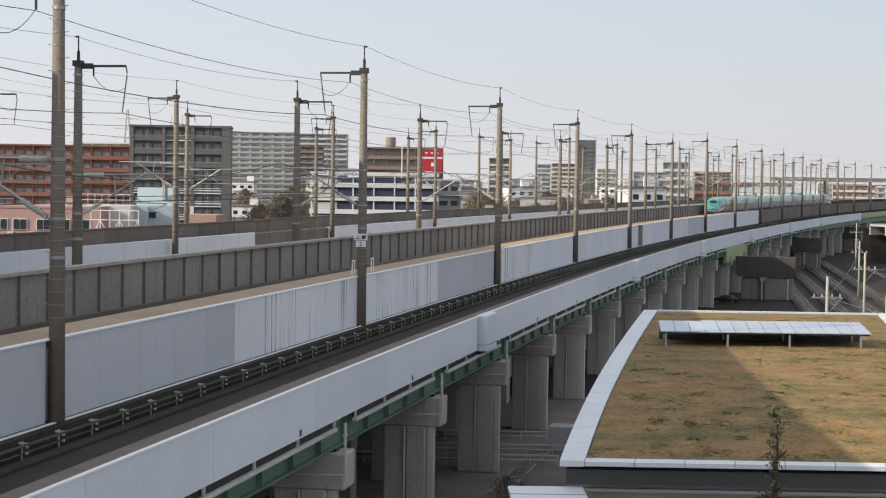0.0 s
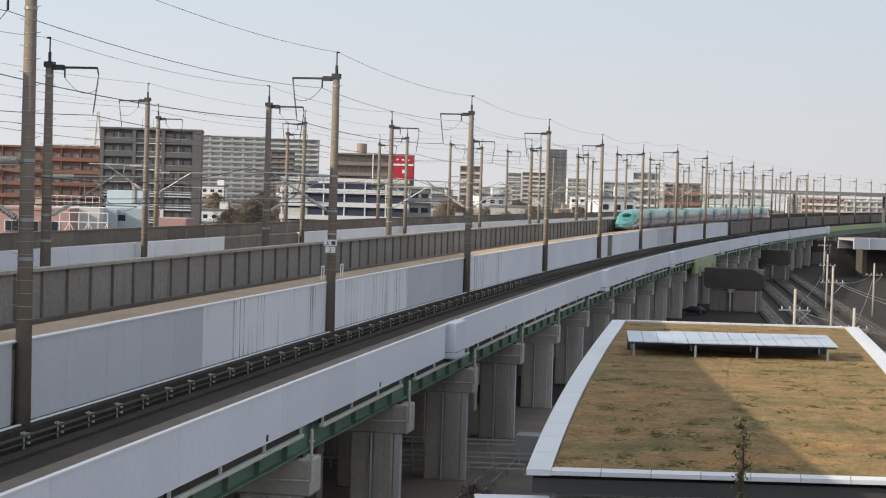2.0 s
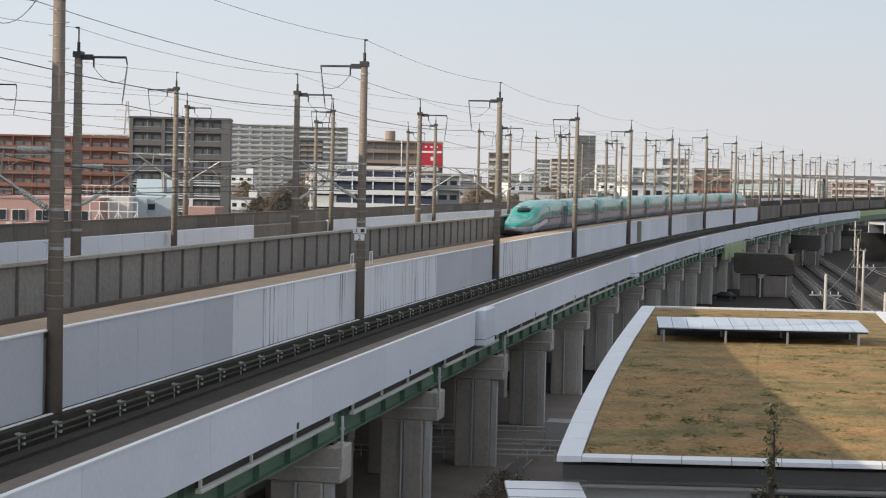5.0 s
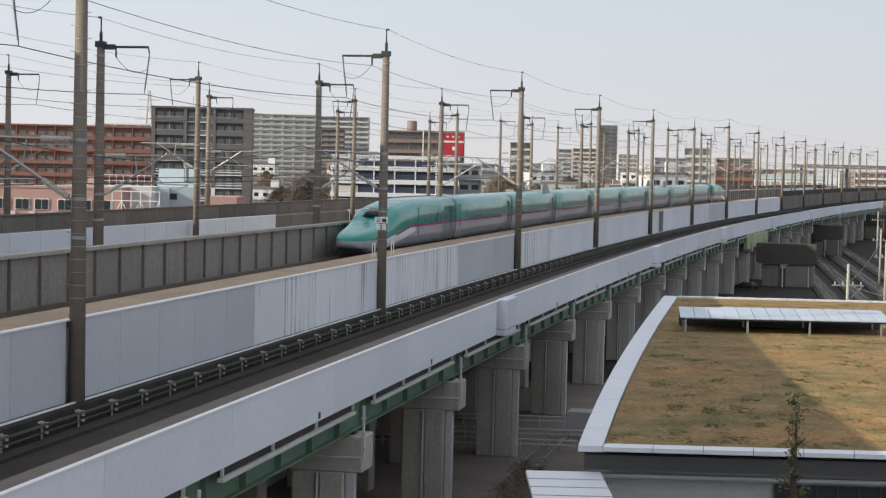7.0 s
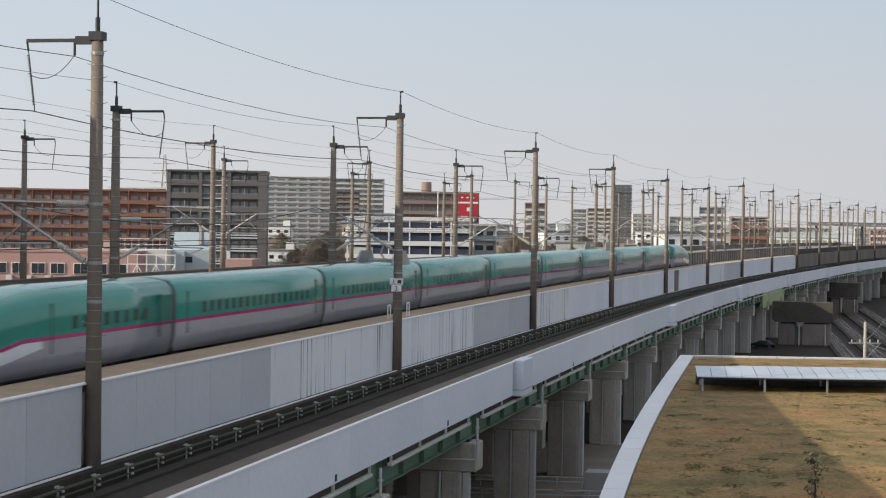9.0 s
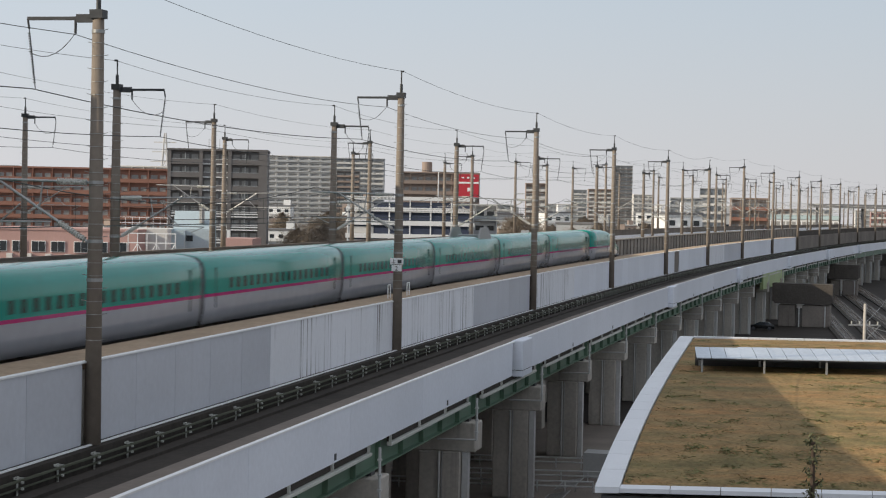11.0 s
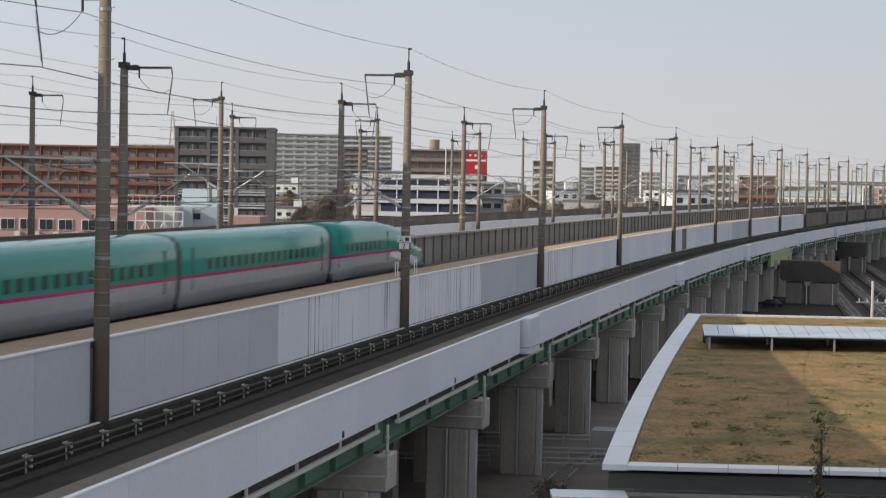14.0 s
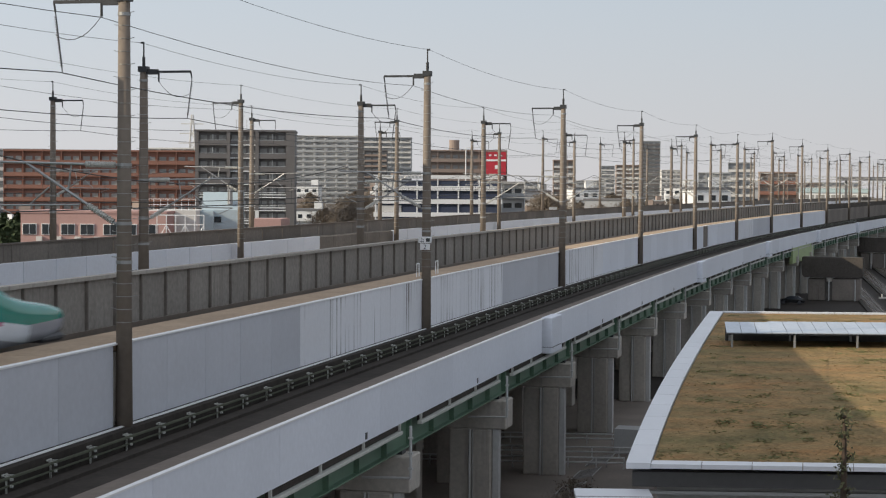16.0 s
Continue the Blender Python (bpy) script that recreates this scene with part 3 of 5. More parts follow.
for s_list, off, side, top, group in ((N_S, 0.1, -1, WALL_LOW + 15.15, 1), (A_S, -12.0, 1, H(-6.9) + 12.95, 2), (B_S, -29.1, -1, H(-8.7) + 15.9, 3), (C_S, -40.0, 1, H(-6.8) + 13.6, 4)):
    for nm, o, z, sag, r in (("ground_wire", -0.1 * side, top + 1.25, 0.45, 0.011), ("feeder_wire", 2.45 * side, top - 2.75, 0.4, 0.019), ("feeder_wire", 0.85 * side, top - 0.85, 0.45, 0.013)):
        if o * side == 0.85 and side > 0:
            continue
        w = part(nm, hung(s_list, off + o, z, sag, r, 1.5), M["wire"])
        tagged(w, "long dark sagging wire strung between the masts", "wire", "overhead wires")
for off, dz in ((-5.0, 0.0), (-34.4, 0.2)):
    sl = N_S if off > -10 else B_S
    w = part("contact_wire", hung(sl, off, RAIL + 5.0 + dz, 0.0, 0.022), M["wire"])
    tagged(w, "taut dark contact wire over the track", "wire", "overhead wires")
    w = part("messenger_wire", hung(sl, off, RAIL + 7.1 + dz, 1.1, 0.022), M["wire"])
    tagged(w, "sagging dark messenger wire over the track", "wire", "overhead wires")
    w = part("auxiliary_wire", hung(sl, off, RAIL + 5.35 + dz, 0.12, 0.018), M["wire"])
    tagged(w, "thin auxiliary wire over the track", "wire", "overhead wires")
    bm = bmesh.new()
    for a, b in zip(sl, sl[1:]):
        if a > 320:
            break
        for i in range(1, 9):
            u = i / 9
            add_rod(bm, on(a + (b - a) * u, off, RAIL + 5.0 + dz), on(a + (b - a) * u, off, RAIL + 7.1 + dz - 4.4 * u * (1 - u)), 0.008, None, 4)
    w = part("dropper_wires", bm, M["wire"])
    tagged(w, "thin dropper wires hung from the messenger wire", "wire", "overhead wires", kind="stuff")

# number plate board on the second mast: writing too small to read becomes bars
mark = thing("mast_sign", at(44.4, 0.1, H(-3.9)), "white enamel mast plates with dark marks", "sign")
part("plate", box((-0.4, -0.36, 0.36), (0.4, -0.31, 0.72), 0.01), M["white_paint"], mark)
part("plate", box((-0.3, -0.36, -0.05), (0.3, -0.31, 0.32), 0.01), M["white_paint"], mark)
for lo, hi in (((-0.3, -0.375, 0.43), (-0.06, -0.362, 0.46)), ((-0.2, -0.375, 0.46), (-0.17, -0.362, 0.66)), ((-0.17, -0.375, 0.56), (-0.07, -0.362, 0.585)), ((0.07, -0.375, 0.43), (0.3, -0.362, 0.64))):
    part("mark", box(lo, hi), M["dark_steel"], mark)
fc = bpy.data.curves.new("figure", "FONT")
fc.body, fc.size, fc.align_x, fc.extrude = "2", 0.38, "CENTER", 0.004
fo = new("figure", fc)
fo.data.materials.append(M["dark_steel"])
fo.parent = mark
fo.matrix_basis = Matrix.Translation((0, -0.37, 0.0)) @ Matrix.Rotation(radians(90), 4, "X")
# hand rails beside the walkway hatch
for s, o in ((47.5, -1.2), (51.5, -1.0)):
    hr = thing("hatch_rail", at(s, o, WALK), "small pale bent hand rail on the walkway", "hand rail", "hatch rails")
    for y in (-0.3, 0.3):
        part("post", rod((0, y, 0), (0, y, 0.8), 0.035), M["white_paint"], hr)
    part("grip", rod((0, -0.3, 0.8), (0, 0.3, 0.8), 0.035), M["white_paint"], hr)


# ---- train ----
M.update({
    "train_green": mat("train_green", (0.02, 0.24, 0.19), 0.16, var=0.04, bump=0),
    "train_roof": mat("train_roof", (0.2, 0.5, 0.47), 0.3, var=0.06, bump=0),
    "train_grey": mat("train_grey", (0.42, 0.43, 0.47), 0.22, var=0.04, bump=0),
    "train_white": mat("train_white", (0.62, 0.66, 0.72), 0.2, var=0.04, bump=0),
    "train_pink": mat("train_pink", (0.48, 0.025, 0.14), 0.25, var=0.03, bump=0),
    "train_black": mat("train_black", (0.012, 0.013, 0.014), 0.2, var=0.1, bump=0),
    "train_under": mat("train_under", (0.06, 0.06, 0.065), 0.6, var=0.2),
    "train_glass": mat("train_glass", (0.012, 0.02, 0.02), 0.06, var=0.02, bump=0),
    "pantograph_grey": mat("pantograph_grey", (0.3, 0.3, 0.29), 0.5, var=0.1, bump=0),
})
CAR, GAP, HALF_W, ROOF = 23.55, 0.45, 1.67, 3.65
N_CARS = 10
LEAD = 26.0                            # length of the end cars


def section(w, top, low, n=9, shoulder=0.62):
    """Half outline of the body from the lower edge to the roof's middle, mirrored: a closed ring."""
    h = top - low
    pts = [(w * 0.9, low), (w * 0.985, low + 0.22 * h), (w, low + 0.41 * h), (w, low + 0.44 * h), (w, low + 0.62 * h), (w * 0.985, low + 0.78 * h), (w * 0.92, low + 0.885 * h),
           (w * 0.76, low + 0.955 * h), (w * 0.42, low + 0.99 * h), (0.0, top)]
    return pts + [(-x, z) for x, z in reversed(pts[:-1])]


NOSE_D = (0, 0.12, 0.35, 0.8, 1.5, 2.5, 4.5, 5.8, 7.2, 8.5, 10.5, 13, 15)
NOSE_TOP = (0.98, 1.14, 1.27, 1.4, 1.53, 1.68, 1.93, 2.18, 2.75, 3.12, 3.36, 3.58, 3.65)
NOSE_W = (0.3, 0.55, 0.75, 0.93, 1.1, 1.25, 1.44, 1.52, 1.58, 1.62, 1.65, 1.67, 1.67)
NOSE_LOW = (0.82, 0.68, 0.58, 0.5, 0.42, 0.37, 0.35, 0.35, 0.35, 0.35, 0.35, 0.35, 0.35)


def body_rings(nose):
    """Rings along local y, from the rear end to the front."""
    half = (LEAD if nose else CAR) / 2
    if not nose:
        return [[(x * k, y, z) for x, z in section(HALF_W, ROOF, 0.35)]
                for y, k in ((-half, 0.985), (-half + 0.1, 1), (-half + 6, 1), (0, 1), (half - 6, 1), (half - 0.1, 1), (half, 0.985))]
    ds = [0, 0.05, 0.12, 0.22, 0.35, 0.55, 0.8, 1.15] + [1.5 + 0.5 * i for i in range(28)] + [18, 21, LEAD]
    rings = []
    for d in reversed(ds):
        w, top, low = np.interp(d, NOSE_D, NOSE_W), np.interp(d, NOSE_D, NOSE_TOP), np.interp(d, NOSE_D, NOSE_LOW)
        rings.append([(x, half - d, z) for x, z in section(w, top, low)])
    return rings


def livery(nose):
    """Paint laid out in the car's own space: green above, pink line, grey below, white flank on the nose."""
    m = bpy.data.materials.new("livery")
    m.use_nodes = True
    nt = m.node_tree
    n, ln = nt.nodes, nt.links
    bsdf = n["Principled BSDF"]
    bsdf.inputs["Roughness"].default_value = 0.22
    bsdf.inputs["Coat Weight"].default_value = 0.1
    bsdf.inputs["Specular IOR Level"].default_value = 0.36
    bsdf.inputs["Coat Roughness"].default_value = 0.12
    co, sp = n.new("ShaderNodeTexCoord"), n.new("ShaderNodeSeparateXYZ")
    ln.new(co.outputs["Object"], sp.inputs[0])

    def ramp(src, lo, hi, a, b):
        r = n.new("ShaderNodeMapRange")
        for key, v in (("From Min", lo), ("From Max", hi), ("To Min", a), ("To Max", b)):
            r.inputs[key].default_value = v
        ln.new(src, r.inputs["Value"])
        return r.outputs[0]

    def calc(op, a, b):
        r = n.new("ShaderNodeMath")
        r.operation = op
        for k, v in enumerate((a, b)):
            if isinstance(v, (int, float)):
                r.inputs[k].default_value = v
            else:
                ln.new(v, r.inputs[k])
        return r.outputs[0]

    def blend(f, a, b):
        r = n.new("ShaderNodeMixRGB")
        ln.new(f, r.inputs["Fac"])
        for k, v in (("Color1", a), ("Color2", b)):
            if isinstance(v, tuple):
                r.inputs[k].default_value = (*v, 1)
            else:
                ln.new(v, r.inputs[k])
        return r.outputs[0]

    half = (LEAD if nose else CAR) / 2
    y, z = sp.outputs["Y"], sp.outputs["Z"]
    lim = ramp(y, half - 11.0, half - 4.8, 1.72, 0.95) if nose else ramp(y, 100, 101, 1.72, 1.72)
    c = calc("SUBTRACT", z, lim)
    low = (0.37, 0.38, 0.42)
    if nose:
        # white flank with a slanting lower edge
        edge = ramp(y, half - 12.5, half - 5.0, 1.35, 0.4)
        flank = calc("MULTIPLY", calc("GREATER_THAN", z, edge), calc("MULTIPLY", calc("LESS_THAN", y, half - 4.6), calc("GREATER_THAN", y, half - 12.6)))
        low = blend(flank, low, (0.8, 0.84, 0.9))
    pink = calc("GREATER_THAN", c, -0.09)
    if nose:
        pink = calc("MULTIPLY", pink, calc("LESS_THAN", y, half - 7.0))
    base = blend(pink, low, (0.42, 0.012, 0.15))
    base = blend(calc("GREATER_THAN", c, 0.06), base, (0.004, 0.25, 0.2))
    grime = n.new("ShaderNodeTexNoise")
    grime.inputs["Scale"].default_value, grime.inputs["Detail"].default_value = 1.4, 5
    ln.new(co.outputs["Object"], grime.inputs["Vector"])
    hv = n.new("ShaderNodeHueSaturation")
    ln.new(ramp(grime.outputs["Fac"], 0.3, 0.7, 0.93, 1.06), hv.inputs["Value"])
    ln.new(base, hv.inputs["Color"])
    ln.new(hv.outputs[0], bsdf.inputs["Base Color"])
    ln.new(ramp(grime.outputs["Fac"], 0.3, 0.7, 0.11, 0.18), bsdf.inputs["Roughness"])
    return m


def car_body(nose):
    me = mesh_of("body", loft(body_rings(nose)), livery(nose), smooth=True)
    me.polygons.foreach_set("use_smooth", [len(p.vertices) < 8 for p in me.polygons])
    return me


BODY, NOSE = car_body(False), car_body(True)
WINDOW = mesh_of("window", box((-0.02, -0.22, 0), (0.02, 0.22, 0.52), 0.015), M["train_glass"])
DOOR_MESH = mesh_of("door", box((-0.02, -0.4, 0), (0.02, 0.4, 1.9), 0.015), M["train_black"])


def bogie_mesh():
    bm = bmesh.new()
    add_box(bm, (-1.1, -1.7, 0.3), (1.1, 1.7, 0.75), 0.05)
    return mesh_of("bogie_frame", bm, M["train_under"])


def wheel_mesh():
    bm = bmesh.new()
    for k in (-1, 1):
        add_rod(bm, (k * 0.65, 0, 0), (k * 0.78, 0, 0), 0.43, None, 20)
    add_rod(bm, (-0.7, 0, 0), (0.7, 0, 0), 0.09)
    return mesh_of("wheelset", bm, M["rail_steel"])


BOGIE, WHEEL = bogie_mesh(), wheel_mesh()


def train_car(nose, panto, screens):
    c = thing("train_car", Matrix(), "green and grey high-speed train car with a pink waistline", "train car", "train cars")
    if nose:
        c["label"] = "green end car of a high-speed train with a long duckbill nose"
    body = new("body", NOSE if nose else BODY)
    body.parent = c
    half = (LEAD if nose else CAR) / 2
    y1 = half - 14.5 if nose else half - 3.2
    y = -half + 3.2
    while y < y1:
        for k in (-1, 1):
            w = new("window", WINDOW)
            w.parent = body
            w.matrix_basis = Matrix.Translation((k * 1.664, y, 1.95)) @ Matrix.Rotation(-k * 0.03, 4, "Y")
        y += 1.04
    for y in ([-half + 1.5] if nose else [-half + 1.5, half - 1.5]) + ([half - 13.4] if nose else []):
        for k in (-1, 1):
            d = new("door_seam", DOOR_MESH)
            d.parent = body
            d.matrix_basis = Matrix.Translation((k * 1.658, y, 1.1)) @ Matrix.Diagonal((1, 0.12, 1, 1))
    for y in ((-half + 3.3, half - 3.3) if not nose else (-half + 3.3, half - 7.5)):
        b = new("bogie_frame", BOGIE)
        b.parent = c
        b.location = (0, y, 0)
        for dy in (-1.25, 1.25):
            w = new("wheelset", WHEEL)
            w.parent = b
            w.location = (0, dy, 0.43)
    part("underfloor", box((-1.35, -half + 5.4, 0.25), (1.35, half - (9.5 if nose else 5.4), 0.5), 0.03), M["train_under"], c)
    ends = [-half] if nose else [-half, half]
    for y in ends:
        # grey rubber hood at the car's end
        r = [[(x * 0.992, y + dy * (1 if y > 0 else -1), 0.2 + (z - 0.2) * 0.992) for x, z in section(HALF_W, ROOF, 0.5)] for dy in (-0.02, 0.2)]
        part("gangway_hood", loft(r), M["train_under"], c, "dark grey rubber hood between cars")
        part("coupler_box", box((-1.5, y - 0.3, 0.32), (1.66, y + 0.3, 0.85), 0.05), M["train_black"], c)
    bm = bmesh.new()
    for k in (-1, 1):
        add_rod(bm, (k * 0.95, -half + 0.8, ROOF - 0.13), (k * 0.95, half - (15.5 if nose else 0.8), ROOF - 0.13), 0.03, None, 6)
    part("roof_trim", bm, M["train_white"], body)
    if nose:
        bm = bmesh.new()
        ring = []
        # dark wrap-round windscreen on the hood
        for i in range(13):
            a = -1.5 + 3.0 * i / 12
            yy = half - 7.15 + 0.85 * math.cos(a * 1.25) - 0.6
            ring.append((1.18 * math.sin(a), yy, a))
        lo = [bm.verts.new((x, yy + 0.62, 2.5 - 0.1 * abs(a) ** 2)) for x, yy, a in ring]
        hi = [bm.verts.new((x * 0.86, yy - 0.55, 3.02 - 0.11 * abs(a) ** 2)) for x, yy, a in ring]
        bk = [bm.verts.new((x * 0.8, yy - 1.1, 2.5 - 0.1 * abs(a) ** 2)) for x, yy, a in ring]
        for i in range(12):
            bm.faces.new((lo[i], lo[i + 1], hi[i + 1], hi[i]))
            bm.faces.new((hi[i], hi[i + 1], bk[i + 1], bk[i]))
            bm.faces.new((bk[i], bk[i + 1], lo[i + 1], lo[i]))
        bm.faces.new((lo[0], hi[0], bk[0]))
        bm.faces.new((lo[-1], bk[-1], hi[-1]))
        part("windscreen", bm, M["train_glass"], c, "black wrap-round cab windscreen", smooth=True)
        for k in (-1, 1):
            part("headlight", box((k * 0.62 - 0.25, half - 7.3, 2.93), (k * 0.62 + 0.25, half - 7.0, 3.0), 0.03), M["train_white"], c)
        part("skirt", box((-1.2, half - 3.0, 0.2), (1.2, half - 1.2, 0.5), 0.1), M["train_under"], c)
    if panto:
        py = -half + 4.3
        bm = bmesh.new()
        add_box(bm, (-0.9, py - 0.7, ROOF - 0.1), (0.9, py + 0.7, ROOF + 0.12), 0.04)
        add_rod(bm, (0, py - 0.5, ROOF + 0.1), (0, py + 0.7, ROOF + 0.55), 0.05)
        add_rod(bm, (0, py + 0.7, ROOF + 0.55), (0, py - 0.2, ROOF + 1.1), 0.04)
        add_box(bm, (-0.9, py - 0.35, ROOF + 1.06), (0.9, py - 0.05, ROOF + 1.14), 0.03)
        part("pantograph", bm, M["pantograph_grey"], c, "grey folded-arm pantograph")
        for k in (-1, 1):
            bm = bmesh.new()
            x0, x1 = 1.38 * k, 1.2 * k
            a = [bm.verts.new(p) for p in ((x0, py - 2.7, ROOF - 0.5), (x0, py + 2.7, ROOF - 0.5), (x0 * 0.9, py + 1.4, ROOF + 0.72), (x0 * 0.9, py - 1.4, ROOF + 0.72))]
            b = [bm.verts.new(p) for p in ((x1, py - 2.7, ROOF - 0.5), (x1, py + 2.7, ROOF - 0.5), (x1 * 0.95, py + 1.4, ROOF + 0.72), (x1 * 0.95, py - 1.4, ROOF + 0.72))]
            bm.faces.new(a), bm.faces.new(b)
            for i in range(4):
                bm.faces.new((a[i], a[(i + 1) % 4], b[(i + 1) % 4], b[i]))
            part("noise_screen", bm, M["pantograph_grey"], c, "grey trapezoid noise screen beside the pantograph")
    return c


train = [train_car(i in (0, N_CARS - 1), i in (2, 6), False) for i in range(N_CARS)]

# way of the train's front along the line, in metres
NOSE_T = (0, 1, 2, 3, 4, 6.3, 7, 7.5, 8, 8.5, 9.5, 12, 12.5, 13, 14, 15, 16)
NOSE_OFF = (1.5, 4.0, 6.2, 5.4, 4.6, 0.3, 1.2, 1.4, 2.5, 3.9, 3.0, -0.8, -0.4, -1.6, -3.0, -1.9, -2.4)


def nose_at(t):
    return 310.46 - 41.2395 * t + 0.95017 * t ** 2 - 0.049917 * t ** 3 + 0.00111844 * t ** 4 + float(np.interp(t, NOSE_T, NOSE_OFF))


def car_pose(i, t):
    lead = LEAD - CAR
    s = nose_at(t) + i * (CAR + GAP) + CAR / 2 + (lead / 2 if i == 0 else lead * 1.5 if i == N_CARS - 1 else lead)
    a, b = on(s - 8, -5.0, RAIL), on(s + 8, -5.0, RAIL)
    d = b - a if i == N_CARS - 1 else a - b
    return Matrix.Translation((a + b) / 2) @ Matrix.Rotation(-math.atan2(d.x, d.y), 4, "Z")


# ---- tall neighbour across the lines, whose shadow lies on the grass roof ----
M.update({
    "facade": mat("facade", (0.5, 0.47, 0.43), 0.8, var=0.1, scale=8),
    "glass": mat("glass", (0.03, 0.036, 0.042), 0.08, var=0.2, bump=0),
    # most city colours below are lifted: distance haze is put into them
    "dark_brown_tile": mat("dark_brown_tile", (0.145, 0.135, 0.13), 0.6, var=0.12, scale=8),
    "pale_wall": mat("pale_wall", (0.6, 0.585, 0.56), 0.8, var=0.1, scale=9, streak=0.15),
    "white_wall": mat("white_wall", (0.74, 0.74, 0.73), 0.75, var=0.08, scale=9, streak=0.15),
    "grey_wall": mat("grey_wall", (0.4, 0.41, 0.42), 0.8, var=0.12, scale=9, streak=0.15),
    "blue_wall": mat("blue_wall", (0.38, 0.46, 0.5), 0.7, var=0.1, scale=7),
    "orange_tile": mat("orange_tile", (0.25, 0.12, 0.085), 0.7, var=0.15, scale=6),
    "brown_wall": mat("brown_wall", (0.29, 0.23, 0.195), 0.8, var=0.12, scale=7),
    "pink_wall": mat("pink_wall", (0.42, 0.27, 0.245), 0.8, var=0.08, scale=6, streak=0.12),
    "red_sign": mat("red_sign", (0.46, 0.03, 0.045), 0.45, var=0.05, bump=0),
    "navy": mat("navy", (0.04, 0.05, 0.085), 0.5, var=0.15, scale=6),
    "roof_grey": mat("roof_grey", (0.16, 0.16, 0.165), 0.7, var=0.2, scale=4),
    "roof_brown": mat("roof_brown", (0.13, 0.085, 0.065), 0.75, var=0.2, scale=4),
    "roof_teal": mat("roof_teal", (0.42, 0.52, 0.53), 0.5, var=0.1, scale=6),
    "bark": mat("bark", (0.075, 0.055, 0.042), 0.9, var=0.3, scale=0.5),
    "winter_twigs": mat("winter_twigs", (0.2, 0.165, 0.13), 0.9, var=0.35, scale=1.5),
    "evergreen": mat("evergreen", (0.04, 0.055, 0.025), 0.8, var=0.4, scale=1.5),
    "sapling_leaf": mat("sapling_leaf", (0.075, 0.075, 0.03), 0.7, var=0.4, scale=0.6),
})
# far panes: pale curtains and distance haze both in the base colour
M["hazed_glass"] = mat("hazed_glass", (0.27, 0.265, 0.25), 0.35, var=0.2, bump=0)
FAR_WIN = mesh_of("window", box((-0.5, -0.03, -0.5), (0.5, 0.05, 0.5)), M["hazed_glass"])
WIN = mesh_of("window", box((-0.5, -0.03, -0.5), (0.5, 0.05, 0.5)), M["glass"])


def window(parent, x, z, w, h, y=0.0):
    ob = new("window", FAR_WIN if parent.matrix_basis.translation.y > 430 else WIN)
    ob.parent = parent
    ob.matrix_basis = Matrix.Translation((x, y, z)) @ Matrix.Diagonal((w, 1, h, 1))
    return ob


def slab_part(name, lo, hi, material, parent, label=""):
    return part(name, box(lo, hi), material, parent, label)


def flats(m, w, depth, floors, bays, fh, wall, rail, label, low_rail=None, low_floors=0, category="apartment building", recess=1.1):
    """A block of flats: front face on local y = 0, each floor with slab, balcony rails and windows."""
    b = thing("apartment_building", m, label, category)
    fh *= (floors * fh + 3.0) / (floors * fh)          # the ground lies low here
    top = floors * fh
    slab_part("wall", (-w / 2, 0, 0), (w / 2, depth, top), wall, b)
    slab_part("roof", (-w / 2 - 0.15, -recess, top), (w / 2 + 0.15, depth + 0.15, top + 0.5), wall, b)
    bw = w / bays
    for i in range(bays + 1):
        x = -w / 2 + i * bw
        slab_part("party_wall", (x - 0.12, -recess, 0), (x + 0.12, 0, top), wall, b)
    for f in range(floors):
        r = low_rail if f < low_floors else rail
        slab_part("floor_slab", (-w / 2, -recess, f * fh - 0.12), (w / 2, 0, f * fh + 0.1), r, b)
        if m.translation.y > 1000:
            slab_part("balcony_rail", (-w / 2 + 0.13, -recess, f * fh + 0.1), (w / 2 - 0.13, -recess + 0.1, f * fh + 1.05), r, b)
        for i in range(bays):
            x = -w / 2 + (i + 0.5) * bw
            if m.translation.y > 1000:
                window(b, x, f * fh + 1.3, bw * 0.7, 1.9, -0.02)
                continue
            slab_part("balcony_rail", (x - bw / 2 + 0.13, -recess, f * fh + 0.1), (x + bw / 2 - 0.13, -recess + 0.1, f * fh + 1.05), r, b)
            window(b, x - bw * 0.22, f * fh + 1.2, bw * 0.36, 2.0, -0.02)
            window(b, x + bw * 0.24, f * fh + 1.3, bw * 0.3, 1.8, -0.02)
    return b


def pitch_line(x, y, z, turn=0.0):
    return Matrix.Translation((x, y, z)) @ Matrix.Rotation(radians(turn), 4, "Z")


# the neighbour stands out of view and is seen only by its shadow
near_block = thing("apartment_building", pitch_line(-69.3, 49.5, 0, -5.5), "tall plain beige block of flats beside the viaducts", "apartment building")
slab_part("wall", (-15, -70, 0), (0, 84, 52.0), M["facade"], near_block)
slab_part("roof", (-15, -70, 52.0), (-0.6, 84, 52.1), M["pale_wall"], near_block)
slab_part("stair_tower", (-16.8, -20, 0), (-15, -14, 50), M["grey_wall"], near_block)

# ---- city behind the viaducts ----


